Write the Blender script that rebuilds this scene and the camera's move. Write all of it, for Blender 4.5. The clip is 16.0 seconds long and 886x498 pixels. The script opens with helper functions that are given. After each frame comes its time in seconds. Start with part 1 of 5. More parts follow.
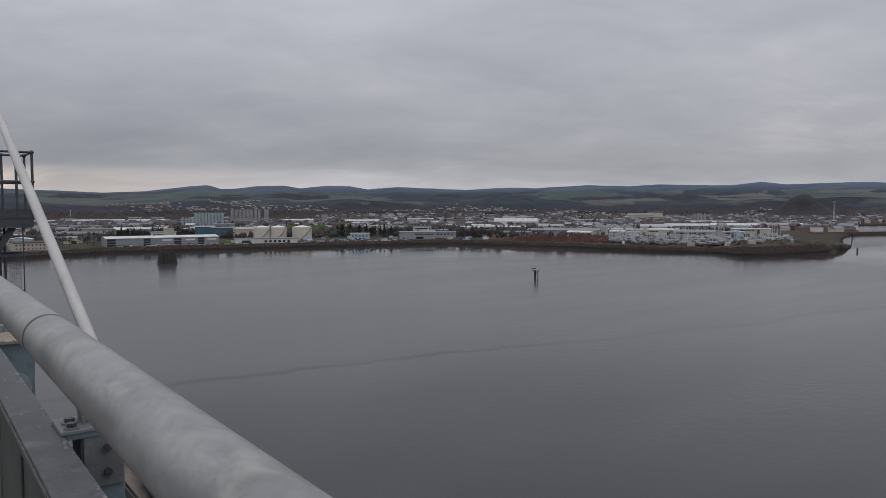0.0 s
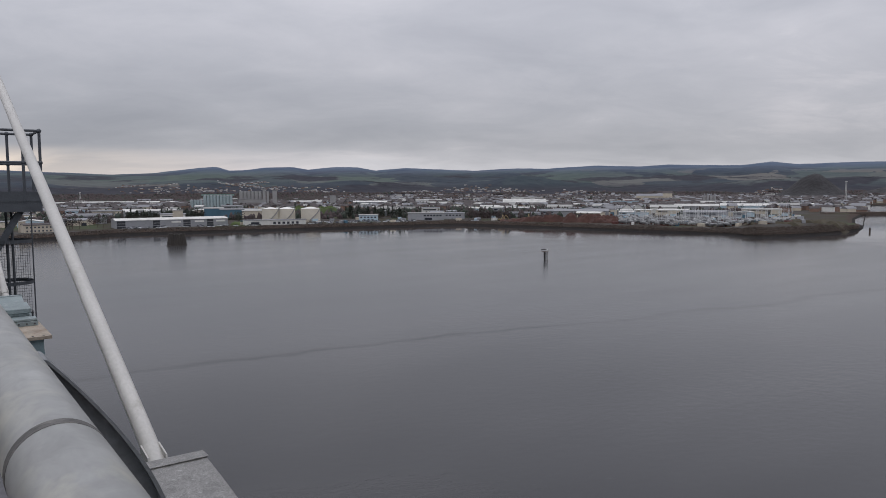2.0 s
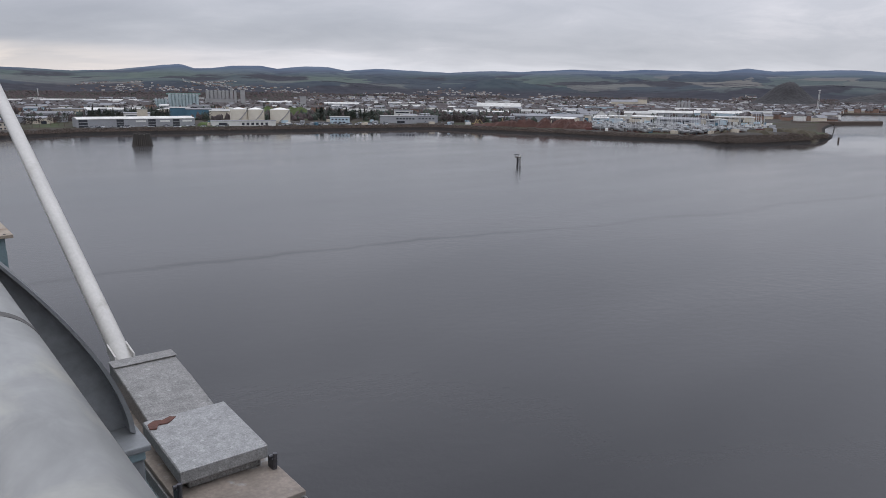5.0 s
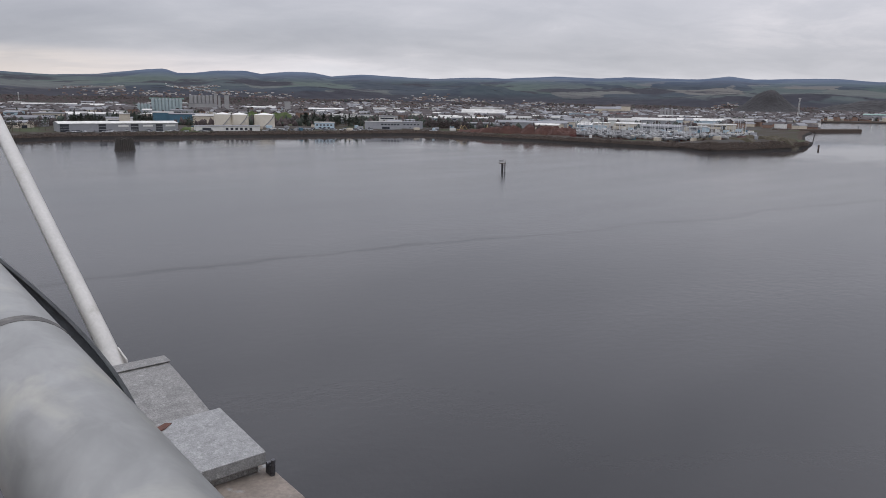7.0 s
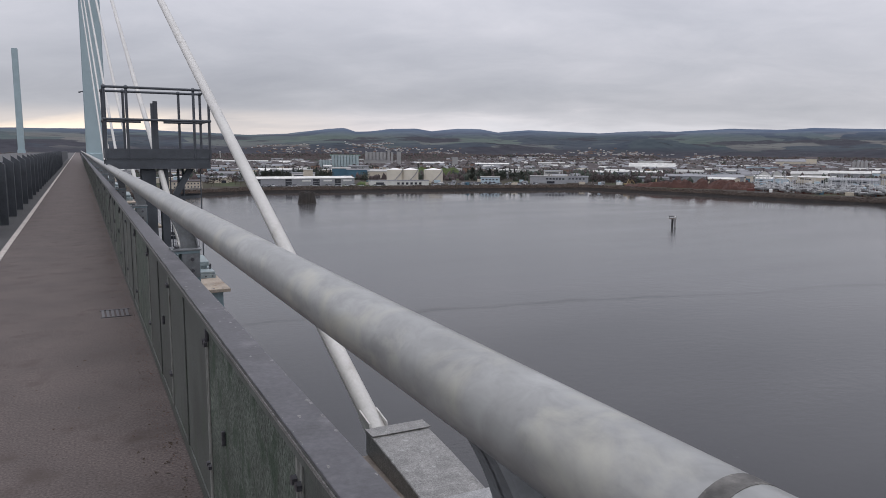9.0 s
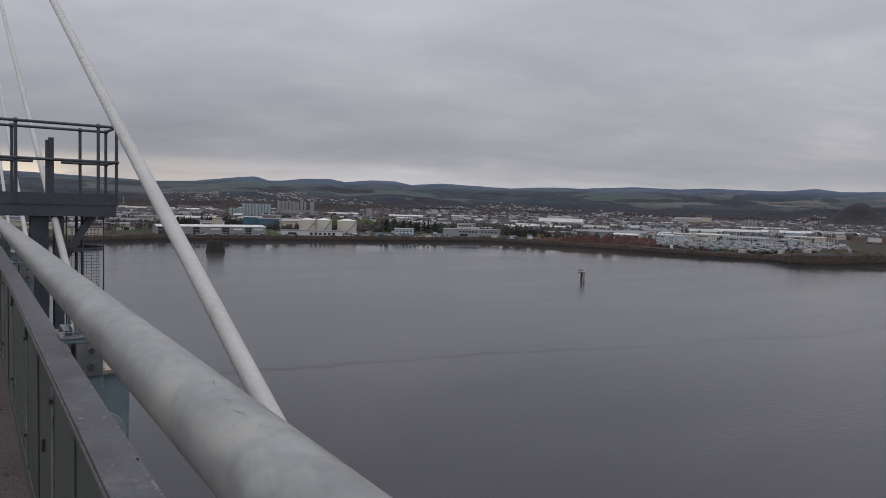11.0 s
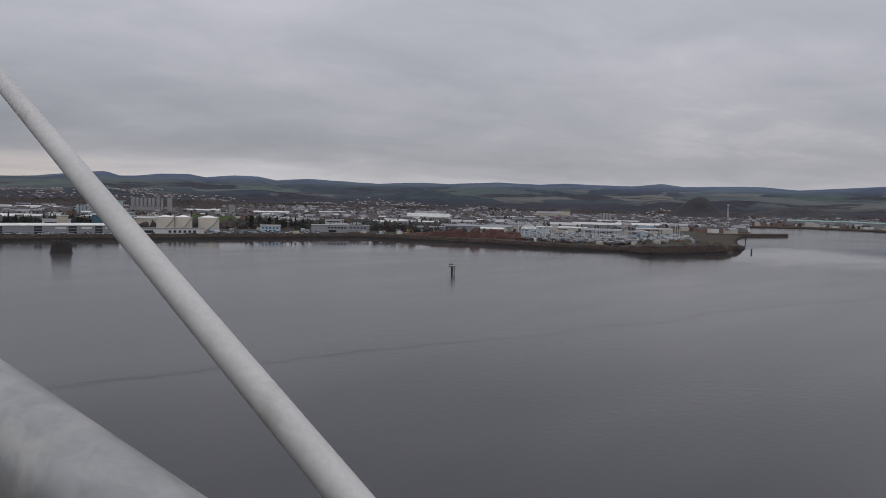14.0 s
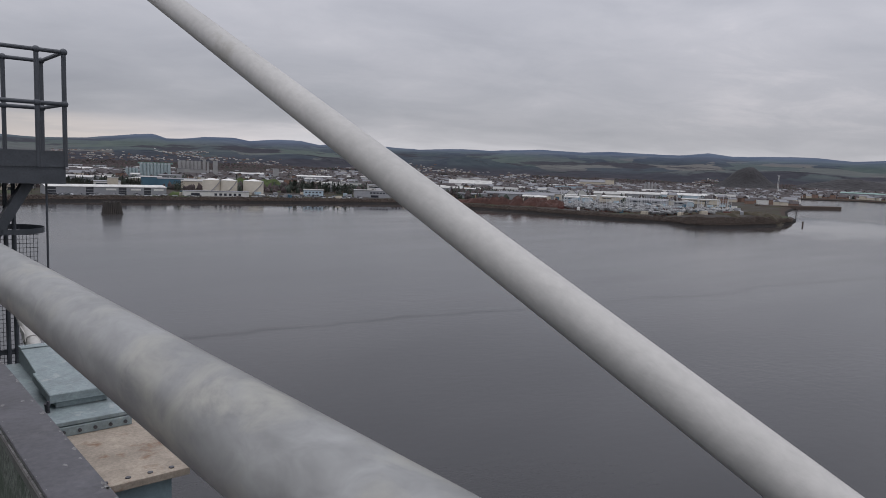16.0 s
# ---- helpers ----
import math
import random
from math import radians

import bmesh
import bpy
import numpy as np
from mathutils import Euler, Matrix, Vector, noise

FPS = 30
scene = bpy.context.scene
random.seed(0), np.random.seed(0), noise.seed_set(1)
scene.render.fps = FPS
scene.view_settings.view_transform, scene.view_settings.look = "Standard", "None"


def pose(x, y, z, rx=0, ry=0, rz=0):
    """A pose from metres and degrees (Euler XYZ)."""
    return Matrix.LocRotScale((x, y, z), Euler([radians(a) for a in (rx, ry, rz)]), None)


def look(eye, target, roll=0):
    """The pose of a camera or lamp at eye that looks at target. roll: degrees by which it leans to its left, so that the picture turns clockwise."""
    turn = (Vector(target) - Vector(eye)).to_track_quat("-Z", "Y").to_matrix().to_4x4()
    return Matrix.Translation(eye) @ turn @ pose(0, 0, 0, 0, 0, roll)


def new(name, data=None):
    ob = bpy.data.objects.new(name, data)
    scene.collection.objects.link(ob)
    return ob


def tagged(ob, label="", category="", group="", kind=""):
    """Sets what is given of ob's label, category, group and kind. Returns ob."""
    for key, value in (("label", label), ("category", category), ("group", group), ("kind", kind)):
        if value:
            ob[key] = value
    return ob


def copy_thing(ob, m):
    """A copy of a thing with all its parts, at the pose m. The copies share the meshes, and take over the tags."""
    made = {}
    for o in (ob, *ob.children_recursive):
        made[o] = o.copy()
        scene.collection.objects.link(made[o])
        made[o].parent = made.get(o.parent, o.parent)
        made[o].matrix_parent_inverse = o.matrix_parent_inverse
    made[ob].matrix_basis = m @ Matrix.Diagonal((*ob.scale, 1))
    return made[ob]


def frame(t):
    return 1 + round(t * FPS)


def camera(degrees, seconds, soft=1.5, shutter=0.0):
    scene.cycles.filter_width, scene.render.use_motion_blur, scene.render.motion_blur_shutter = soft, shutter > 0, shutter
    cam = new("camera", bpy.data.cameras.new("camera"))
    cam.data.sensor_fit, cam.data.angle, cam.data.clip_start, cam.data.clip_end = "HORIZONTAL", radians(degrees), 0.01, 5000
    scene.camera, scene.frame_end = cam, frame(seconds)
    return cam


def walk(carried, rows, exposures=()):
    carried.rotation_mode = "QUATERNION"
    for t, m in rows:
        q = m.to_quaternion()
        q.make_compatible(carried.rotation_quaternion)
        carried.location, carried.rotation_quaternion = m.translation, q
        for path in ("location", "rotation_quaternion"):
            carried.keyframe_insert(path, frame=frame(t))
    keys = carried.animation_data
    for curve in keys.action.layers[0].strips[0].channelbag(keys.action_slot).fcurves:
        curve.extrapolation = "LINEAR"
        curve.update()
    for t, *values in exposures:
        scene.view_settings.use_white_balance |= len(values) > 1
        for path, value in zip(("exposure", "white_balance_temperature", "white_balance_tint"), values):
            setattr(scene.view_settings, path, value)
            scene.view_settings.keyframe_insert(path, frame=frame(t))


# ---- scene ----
cam = camera(63.41, 16.0, soft=0.9)
PATH = [
    (0.0, -0.286, 4.102, 1.696, -37.05, -3.24, 0.06),
    (0.5, -0.316, 4.495, 1.723, -36.98, -3.48, -0.02),
    (1.0, -0.225, 4.850, 1.700, -36.96, -3.84, 0.05),
    (1.5, -0.154, 4.967, 1.737, -36.65, -4.31, 0.14),
    (2.0, -0.126, 5.168, 1.708, -36.41, -4.75, 0.23),
    (2.5, -0.110, 5.261, 1.687, -35.10, -5.67, 0.41),
    (3.0, -0.097, 5.298, 1.667, -31.25, -7.87, 0.98),
    (3.5, -0.074, 5.306, 1.650, -31.02, -10.61, 0.96),
    (4.0, -0.075, 5.302, 1.646, -30.85, -11.98, 0.92),
    (4.5, -0.073, 5.299, 1.647, -32.48, -12.30, 0.49),
    (5.0, -0.073, 5.237, 1.671, -38.51, -12.34, -0.69),
    (7.5, -0.167, 5.301, 1.668, -39.70, -11.84, -0.99),
    (8.0, -0.269, 5.414, 1.646, -35.14, -11.71, -1.52),
    (8.5, -0.419, 5.552, 1.677, -28.15, -10.65, -0.30),
    (8.7, -0.456, 5.622, 1.686, -26.53, -9.10, -0.59),
    (10.8, -0.324, 6.992, 1.691, -32.60, -4.03, -1.71),
    (11.0, -0.288, 7.161, 1.688, -33.60, -3.51, -1.68),
    (11.5, -0.269, 7.515, 1.694, -36.51, -3.24, -1.85),
    (12.0, -0.298, 7.895, 1.703, -39.33, -3.15, -1.54),
    (12.5, -0.257, 8.188, 1.669, -40.26, -3.25, -1.05),
    (13.0, -0.204, 8.560, 1.693, -41.06, -3.51, -1.18),
    (13.5, -0.210, 8.923, 1.685, -43.23, -3.36, -1.31),
    (14.0, -0.233, 9.262, 1.667, -44.13, -3.60, -1.38),
    (14.5, -0.245, 9.632, 1.662, -44.35, -4.75, -1.40),
    (15.0, -0.279, 10.062, 1.631, -44.11, -5.31, -1.67),
    (15.5, -0.352, 10.462, 1.676, -43.76, -5.83, -1.86),
    (16.0, -0.330, 10.849, 1.663, -40.85, -6.35, -2.15),
]
walk(cam, [(t, pose(x, y, z, 90 + pitch, roll, yaw)) for t, x, y, z, yaw, pitch, roll in PATH],
     exposures=[(0, 0.03, 6480, 9.5), (0.5, 0.14, 6500, 10), (1.0, 0.16, 6500, 10), (1.5, 0.22, 6500, 10), (2.5, 0.33, 6500, 10), (3.0, 0.39, 6440, 9.5), (3.5, 0.63, 6380, 8.5), (4.0, 0.79, 6300, 8), (4.5, 0.73, 6290, 8), (5.0, 0.62, 6350, 9.5),
                (7.5, 0.59, 6500, 10.5), (8.0, 0.61, 6500, 10.5), (8.5, 0.58, 6500, 10.5), (8.7, 0.61, 6500, 10.5), (11.0, 0.06, 6500, 10), (11.5, 0.05, 6500, 10), (12.0, 0.08, 6500, 10), (13.5, 0.03, 6500, 10.5), (14.5, 0.13, 6500, 10.5), (15.0, 0.21, 6500, 10.5), (16.0, 0.25, 6500, 10.5)])

# ---- light ----
WATER, LAND = -33.3, -29.8
world = bpy.data.worlds.new("overcast_sky")
scene.world = world
world.use_nodes = True
wn, wl = world.node_tree.nodes, world.node_tree.links
wn.clear()


def wnode(kind, **values):
    node = wn.new(kind)
    for key, value in values.items():
        node.inputs[key].default_value = value
    return node


def wmath(op, a, b=None):
    node = wn.new("ShaderNodeMath")
    node.operation = op
    for i, v in enumerate((a, b)):
        if v is None:
            continue
        if isinstance(v, (int, float)):
            node.inputs[i].default_value = v
        else:
            wl.new(v, node.inputs[i])
    return node.outputs[0]


def wramp(fac, stops):
    node = wn.new("ShaderNodeValToRGB")
    while len(node.color_ramp.elements) < len(stops):
        node.color_ramp.elements.new(0.5)
    for e, (p, c) in zip(node.color_ramp.elements, stops):
        e.position, e.color = p, (*c, 1)
    wl.new(fac, node.inputs[0])
    return node.outputs[0]


def wmix(mode, fac, a, b):
    node = wn.new("ShaderNodeMix")
    node.data_type, node.blend_type = "RGBA", mode
    for i, v in ((0, fac), (6, a), (7, b)):
        if isinstance(v, (int, float)):
            node.inputs[i].default_value = v
        elif isinstance(v, tuple):
            node.inputs[i].default_value = (*v, 1)
        else:
            wl.new(v, node.inputs[i])
    return node.outputs[2]


sky = wn.new("ShaderNodeTexSky")
sky.sky_type, sky.sun_disc, sky.sun_elevation, sky.sun_rotation = "NISHITA", False, radians(81), radians(215)
coord = wn.new("ShaderNodeTexCoord")
sep = wn.new("ShaderNodeSeparateXYZ")
wl.new(coord.outputs["Generated"], sep.inputs[0])
up = wmath("MAXIMUM", sep.outputs[2], 0.0)
# the cloud deck: the way of each ray met with a layer overhead, a little curved down at its rim
lift = wmath("ADD", up, 0.21)
deck = wn.new("ShaderNodeCombineXYZ")
wl.new(wmath("DIVIDE", sep.outputs[0], lift), deck.inputs[0])
wl.new(wmath("DIVIDE", sep.outputs[1], lift), deck.inputs[1])


def cloud(scale, detail, rough, sx, sy, turn, shift):
    m = wn.new("ShaderNodeMapping")
    m.vector_type = "TEXTURE"
    m.inputs["Rotation"].default_value = (0, 0, radians(turn))
    m.inputs["Scale"].default_value = (1 / sx, 1 / sy, 1)
    m.inputs["Location"].default_value = (shift, shift * 0.7, 0)
    wl.new(deck.outputs[0], m.inputs[0])
    nz = wnode("ShaderNodeTexNoise", Scale=scale, Detail=detail, Roughness=rough, Distortion=0.35)
    wl.new(m.outputs[0], nz.inputs["Vector"])
    return nz.outputs[0]


big = cloud(0.60, 3, 0.5, 0.8, 1.3, -40, 3.1)
fine = cloud(2.3, 8, 0.62, 0.9, 1.15, -36, 8.4)
body = wmath("ADD", wmath("MULTIPLY", big, 0.70), wmath("MULTIPLY", fine, 0.30))
grey = wramp(body, [(0.33, (0.276, 0.286, 0.323)), (0.46, (0.333, 0.343, 0.380)), (0.57, (0.393, 0.399, 0.436)), (0.68, (0.54, 0.53, 0.56))])
# brighter towards the zenith, as under any overcast
grey = wmix("MULTIPLY", 1.0, grey, wramp(up, [(0.0, (0.86,) * 3), (0.07, (0.87,) * 3), (0.13, (0.98,) * 3), (0.28, (1.34,) * 3), (0.55, (1.8,) * 3), (1.0, (2.5,) * 3)]))
# the clearer strip low over the hills, cream towards the sun's side
strip_at = wramp(up, [(0.0, (1,) * 3), (0.026, (1,) * 3), (0.038, (0.7,) * 3), (0.056, (0,) * 3)])
broken = wramp(cloud(1.3, 6, 0.55, 0.6, 0.9, -37, 1.7), [(0.42, (0,) * 3), (0.60, (1,) * 3)])
warm = wramp(wmath("DIVIDE", sep.outputs[0], wmath("ADD", sep.outputs[1], 0.001)), [(0.05, (0.80, 0.68, 0.56)), (0.24, (0.70, 0.62, 0.56)), (0.38, (0.55, 0.52, 0.53)), (0.60, (0.50, 0.505, 0.54))])
grey = wmix("MIX", wmix("MULTIPLY", 1.0, strip_at, wmix("MIX", 0.35, broken, (1.0, 1.0, 1.0))), grey, warm)
sky_grey = wmix("MULTIPLY", 1.0, wmix("ADD", 0.006, grey, sky.outputs[0]), (1.018, 1.0, 0.994))
back = wnode("ShaderNodeBackground", Strength=1.0)
wl.new(sky_grey, back.inputs[0])
wo = wn.new("ShaderNodeOutputWorld")
wl.new(back.outputs[0], wo.inputs[0])
sun = new("sun", bpy.data.lights.new("sun", "SUN"))
sun.data.energy, sun.data.angle, sun.data.color = 0.45, radians(60), (1.0, 0.96, 0.92)
sun.matrix_world = look((-8, -12, 98), (0, 0, 0))


# ---- materials ----
def mat(name, colour, rough=0.6, metal=0.0, spread=0.25, scale=3.0, fine=40.0, bump=0.15, stain=None, stain_at=0.6, stretch=(1, 1, 1), piece=0.0, spec=0.5, bump_size=0.01, swirl=0.0, stain_soft=0.08, grain=0.0, grain_mix=0.5):
    """Paint, metal, stone: two sizes of mottling, stains of another colour, grain in the relief."""
    m = bpy.data.materials.new(name)
    m.use_nodes = True
    n, l = m.node_tree.nodes, m.node_tree.links
    bsdf = n["Principled BSDF"]
    bsdf.inputs["Metallic"].default_value = metal
    bsdf.inputs["Specular IOR Level"].default_value = spec
    tc = n.new("ShaderNodeTexCoord")
    geo = n.new("ShaderNodeNewGeometry")
    mp = n.new("ShaderNodeMapping")
    mp.inputs["Scale"].default_value = stretch
    l.new(geo.outputs["Position"], mp.inputs[0])

    def noise_tex(sc, det):
        t = n.new("ShaderNodeTexNoise")
        t.inputs["Distortion"].default_value = swirl
        t.inputs["Scale"].default_value, t.inputs["Detail"].default_value, t.inputs["Roughness"].default_value = sc, det, 0.6
        l.new(mp.outputs[0], t.inputs["Vector"])
        return t.outputs[0]

    a, b = noise_tex(scale, 5), noise_tex(fine, 3)
    r1 = n.new("ShaderNodeValToRGB")
    lo, hi = [c * (1 - spread) for c in colour], [min(1, c * (1 + spread)) for c in colour]
    r1.color_ramp.elements[0].position, r1.color_ramp.elements[0].color = 0.32, (*lo, 1)
    r1.color_ramp.elements[1].position, r1.color_ramp.elements[1].color = 0.68, (*hi, 1)
    l.new(a, r1.inputs[0])
    mx = n.new("ShaderNodeMix")
    mx.data_type, mx.blend_type = "RGBA", "OVERLAY"
    mx.inputs[0].default_value = min(1, spread * 1.6)
    l.new(r1.outputs[0], mx.inputs[6])
    if grain:
        mx.inputs[0].default_value = grain_mix
        gr = n.new("ShaderNodeMapRange")
        gr.inputs[1].default_value, gr.inputs[2].default_value = 0.5 - grain, 0.5 + grain
        l.new(b, gr.inputs[0])
        l.new(gr.outputs[0], mx.inputs[7])
    else:
        l.new(b, mx.inputs[7])
    out = mx.outputs[2]
    if stain:
        s = noise_tex(scale * 1.7 + 0.37, 6)
        r2 = n.new("ShaderNodeValToRGB")
        r2.color_ramp.elements[0].position, r2.color_ramp.elements[0].color = stain_at, (0, 0, 0, 1)
        r2.color_ramp.elements[1].position, r2.color_ramp.elements[1].color = stain_at + stain_soft, (1, 1, 1, 1)
        l.new(s, r2.inputs[0])
        m2 = n.new("ShaderNodeMix")
        m2.data_type = "RGBA"
        l.new(r2.outputs[0], m2.inputs[0])
        l.new(out, m2.inputs[6])
        m2.inputs[7].default_value = (*stain, 1)
        out = m2.outputs[2]
    if piece:
        info = n.new("ShaderNodeObjectInfo")
        hs = n.new("ShaderNodeHueSaturation")
        mr = n.new("ShaderNodeMapRange")
        mr.inputs[3].default_value, mr.inputs[4].default_value = 1 - piece, 1 + piece
        l.new(info.outputs["Random"], mr.inputs[0])
        l.new(mr.outputs[0], hs.inputs["Value"])
        l.new(out, hs.inputs["Color"])
        out = hs.outputs[0]
    l.new(out, bsdf.inputs["Base Color"])
    rr = n.new("ShaderNodeMapRange")
    rr.inputs[3].default_value, rr.inputs[4].default_value = max(0.02, rough - 0.12), min(1, rough + 0.12)
    l.new(a, rr.inputs[0])
    l.new(rr.outputs[0], bsdf.inputs["Roughness"])
    if bump:
        bp = n.new("ShaderNodeBump")
        bp.inputs["Strength"].default_value, bp.inputs["Distance"].default_value = bump, bump_size
        l.new(b, bp.inputs["Height"])
        l.new(bp.outputs[0], bsdf.inputs["Normal"])
    return m


GALV = mat("galvanised_tube", (0.232, 0.237, 0.233), 0.36, 0.10, 0.25, 6.5, 30, 0.03, (0.330, 0.327, 0.288), 0.51, stretch=(1.0, 0.6, 1.0), swirl=0.6, stain_soft=0.20, spec=0.65)
GALV_DARK = mat("weathered_galvanised_steel", (0.185, 0.196, 0.205), 0.5, 0.25, 0.2, 6.0, 50, 0.08)
COVER = mat("galvanised_cover_plate", (0.195, 0.192, 0.186), 0.42, 0.30, 0.26, 19.0, 140, 0.2, (0.34, 0.345, 0.335), 0.60, swirl=0.2, stain_soft=0.12, bump_size=0.003, grain=0.26, grain_mix=0.55)
RAIL = mat("worn_grey_rail_paint", (0.082, 0.081, 0.090), 0.5, 0.0, 0.30, 6.0, 60, 0.06, (0.15, 0.145, 0.155), 0.55, stain_soft=0.2)
PANEL = mat("grey_green_parapet_panel", (0.078, 0.086, 0.078), 0.6, 0.0, 0.30, 4.0, 130, 0.35, (0.060, 0.078, 0.056), 0.55, stretch=(1, 1, 0.45), piece=0.14, stain_soft=0.16, bump_size=0.004)
MOSS = mat("mossy_parapet_mesh", (0.080, 0.096, 0.080), 0.7, 0.0, 0.40, 5.0, 75, 0.7, (0.034, 0.056, 0.036), 0.50, stretch=(1, 1, 0.8), stain_soft=0.12, bump_size=0.006, grain=0.2, grain_mix=0.8)
STRAP = mat("worn_parapet_strap", (0.20, 0.205, 0.19), 0.6, 0.1, 0.3, 9.0, 70, 0.15, (0.07, 0.06, 0.05), 0.60, stretch=(1, 1, 0.4))
FOOT = mat("worn_asphalt_footway", (0.092, 0.075, 0.071), 0.9, 0.0, 0.18, 1.6, 70, 0.4, (0.062, 0.047, 0.042), 0.54, bump_size=0.004, stain_soft=0.2, grain=0.24, grain_mix=0.55)
WHITE = mat("white_stay_paint", (0.43, 0.424, 0.405), 0.45, 0.0, 0.10, 2.5, 55, 0.12, (0.34, 0.33, 0.30), 0.63, stretch=(1, 0.6, 0.6), spec=0.45)
TEAL = mat("grey_teal_steel_paint", (0.165, 0.225, 0.245), 0.5, 0.0, 0.16, 4.0, 50, 0.05, (0.30, 0.34, 0.34), 0.68)
PALETEAL = mat("pale_teal_worn_paint", (0.235, 0.285, 0.295), 0.5, 0.05, 0.22, 6.0, 50, 0.1, (0.38, 0.41, 0.41), 0.60, stain_soft=0.14)
RUST = mat("rusty_cream_plate", (0.31, 0.265, 0.215), 0.75, 0.0, 0.28, 4.0, 60, 0.15, (0.19, 0.105, 0.06), 0.56, stain_soft=0.14)
LIDM = mat("pale_galvanised_lid", (0.255, 0.258, 0.258), 0.40, 0.30, 0.22, 26.0, 150, 0.2, (0.40, 0.405, 0.40), 0.58, swirl=0.2, stain_soft=0.12, bump_size=0.003, grain=0.3, grain_mix=0.45)
STEP = mat("brown_stained_step_plate", (0.205, 0.175, 0.150), 0.65, 0.1, 0.25, 6.0, 60, 0.1, (0.31, 0.33, 0.33), 0.60, stain_soft=0.1)
RUSTMARK = mat("red_rust_mark", (0.10, 0.043, 0.032), 0.85, 0.0, 0.3, 30.0, 90, 0.2)
DARK = mat("dark_grey_steel", (0.066, 0.074, 0.086), 0.55, 0.2, 0.2, 4.0, 50, 0.06)
TOWER = mat("pale_blue_grey_tower_paint", (0.33, 0.42, 0.45), 0.55, 0.0, 0.08, 0.4, 8, 0.05)
BOLT = mat("oiled_bolt_steel", (0.09, 0.09, 0.10), 0.4, 0.6, 0.25, 30, 90, 0.1)
LINE = mat("worn_white_line", (0.44, 0.40, 0.37), 0.8, 0.0, 0.25, 5, 60, 0.2)
GRIT = mat("red_brown_grit", (0.12, 0.072, 0.050), 0.9, 0.0, 0.5, 20, 60, 0.2)
LEAF = mat("dead_leaf", (0.05, 0.032, 0.02), 0.8, 0.0, 0.4, 20, 60, 0.2)
JOINT = mat("dark_tube_joint", (0.085, 0.082, 0.078), 0.6, 0.2, 0.5, 25.0, 70, 0.2, (0.20, 0.19, 0.17), 0.57)
ROAD = mat("road_asphalt", (0.06, 0.06, 0.062), 0.85, 0.0, 0.2, 1, 60, 0.4)


# ---- mesh helpers ----
def add_box(bm, x0, x1, y0, y1, z0, z1, bevel=0.0):
    v = bmesh.ops.create_cube(bm, size=1)["verts"]
    for q in v:
        q.co = Vector((x0 + (q.co.x + 0.5) * (x1 - x0), y0 + (q.co.y + 0.5) * (y1 - y0), z0 + (q.co.z + 0.5) * (z1 - z0)))
    if bevel:
        es = list({e for q in v for e in q.link_edges})
        bmesh.ops.bevel(bm, geom=es, offset=bevel, segments=2, affect="EDGES", profile=0.6)
    return bm


def add_rod(bm, a, b, r, sides=12, r2=None, caps=True):
    a, b = Vector(a), Vector(b)
    d = b - a
    m = Matrix.Translation((a + b) / 2) @ d.to_track_quat("Z", "Y").to_matrix().to_4x4()
    bmesh.ops.create_cone(bm, cap_ends=caps, segments=sides, radius1=r, radius2=r if r2 is None else r2, depth=d.length, matrix=m)
    return bm


def add_prism(bm, outline, axis, lo, hi):
    """An outline of pairs pushed along x, y or z from lo to hi."""
    def at(p, q):
        return {"x": (q, p[0], p[1]), "y": (p[0], q, p[1]), "z": (p[0], p[1], q)}[axis]
    a = [bm.verts.new(at(p, lo)) for p in outline]
    b = [bm.verts.new(at(p, hi)) for p in outline]
    bm.faces.new(a)
    bm.faces.new(b[::-1])
    for i in range(len(a)):
        j = (i + 1) % len(a)
        bm.faces.new((a[i], b[i], b[j], a[j]))
    bmesh.ops.recalc_face_normals(bm, faces=bm.faces)
    return bm


def mesh_of(name, bm, material, smooth=False):
    me = bpy.data.meshes.new(name)
    bm.to_mesh(me)
    bm.free()
    me.materials.append(material)
    if smooth:
        for p in me.polygons:
            p.use_smooth = True
        me.set_sharp_from_angle(angle=radians(40))
    return me


def part(name, bm, material, parent=None, label="", smooth=False):
    ob = new(name, mesh_of(name, bm, material, smooth))
    ob.parent = parent
    return tagged(ob, label)


def thing(name, at, label, category, group="", kind=""):
    ob = new(name)
    ob.empty_display_size = 0.1
    ob.matrix_world = pose(*at)
    return tagged(ob, label, category, group, kind)


def solid(name, bm, material, label, category, group="", kind="", smooth=False):
    return tagged(part(name, bm, material, None, "", smooth), label, category, group, kind)


B = bmesh.new

# ---- bridge: footway, parapet, handrail ----
Y0, Y1, POST, FIRST = -16.0, 150.0, 4.43, 6.70
TUBE_Z, RAIL_Z = 1.373, 0.98
bm = B()
add_box(bm, -1.60, 0.045, Y0, Y1 + 250, -0.22, 0.0)
solid("footway", bm, FOOT, "worn grey-brown asphalt footway with dead leaves along its edge", "footway", kind="structure")
bm = B()
add_box(bm, -1.69, -1.604, Y0, Y1 + 250, -0.22, 0.006)
solid("edge_line", bm, LINE, "worn whitish line along the footway", "line", kind="structure")
bm = B()
add_box(bm, -24.0, -1.694, Y0, Y1 + 250, -0.5, -0.06)
solid("road", bm, ROAD, "dark asphalt bridge carriageway", "road", kind="structure")
bm = B()
add_box(bm, -24.0, 0.04, Y0, Y1 + 250, -3.2, -0.504)
solid("deck_girder", bm, TEAL, "grey-teal painted steel bridge deck girder", "girder", kind="structure")

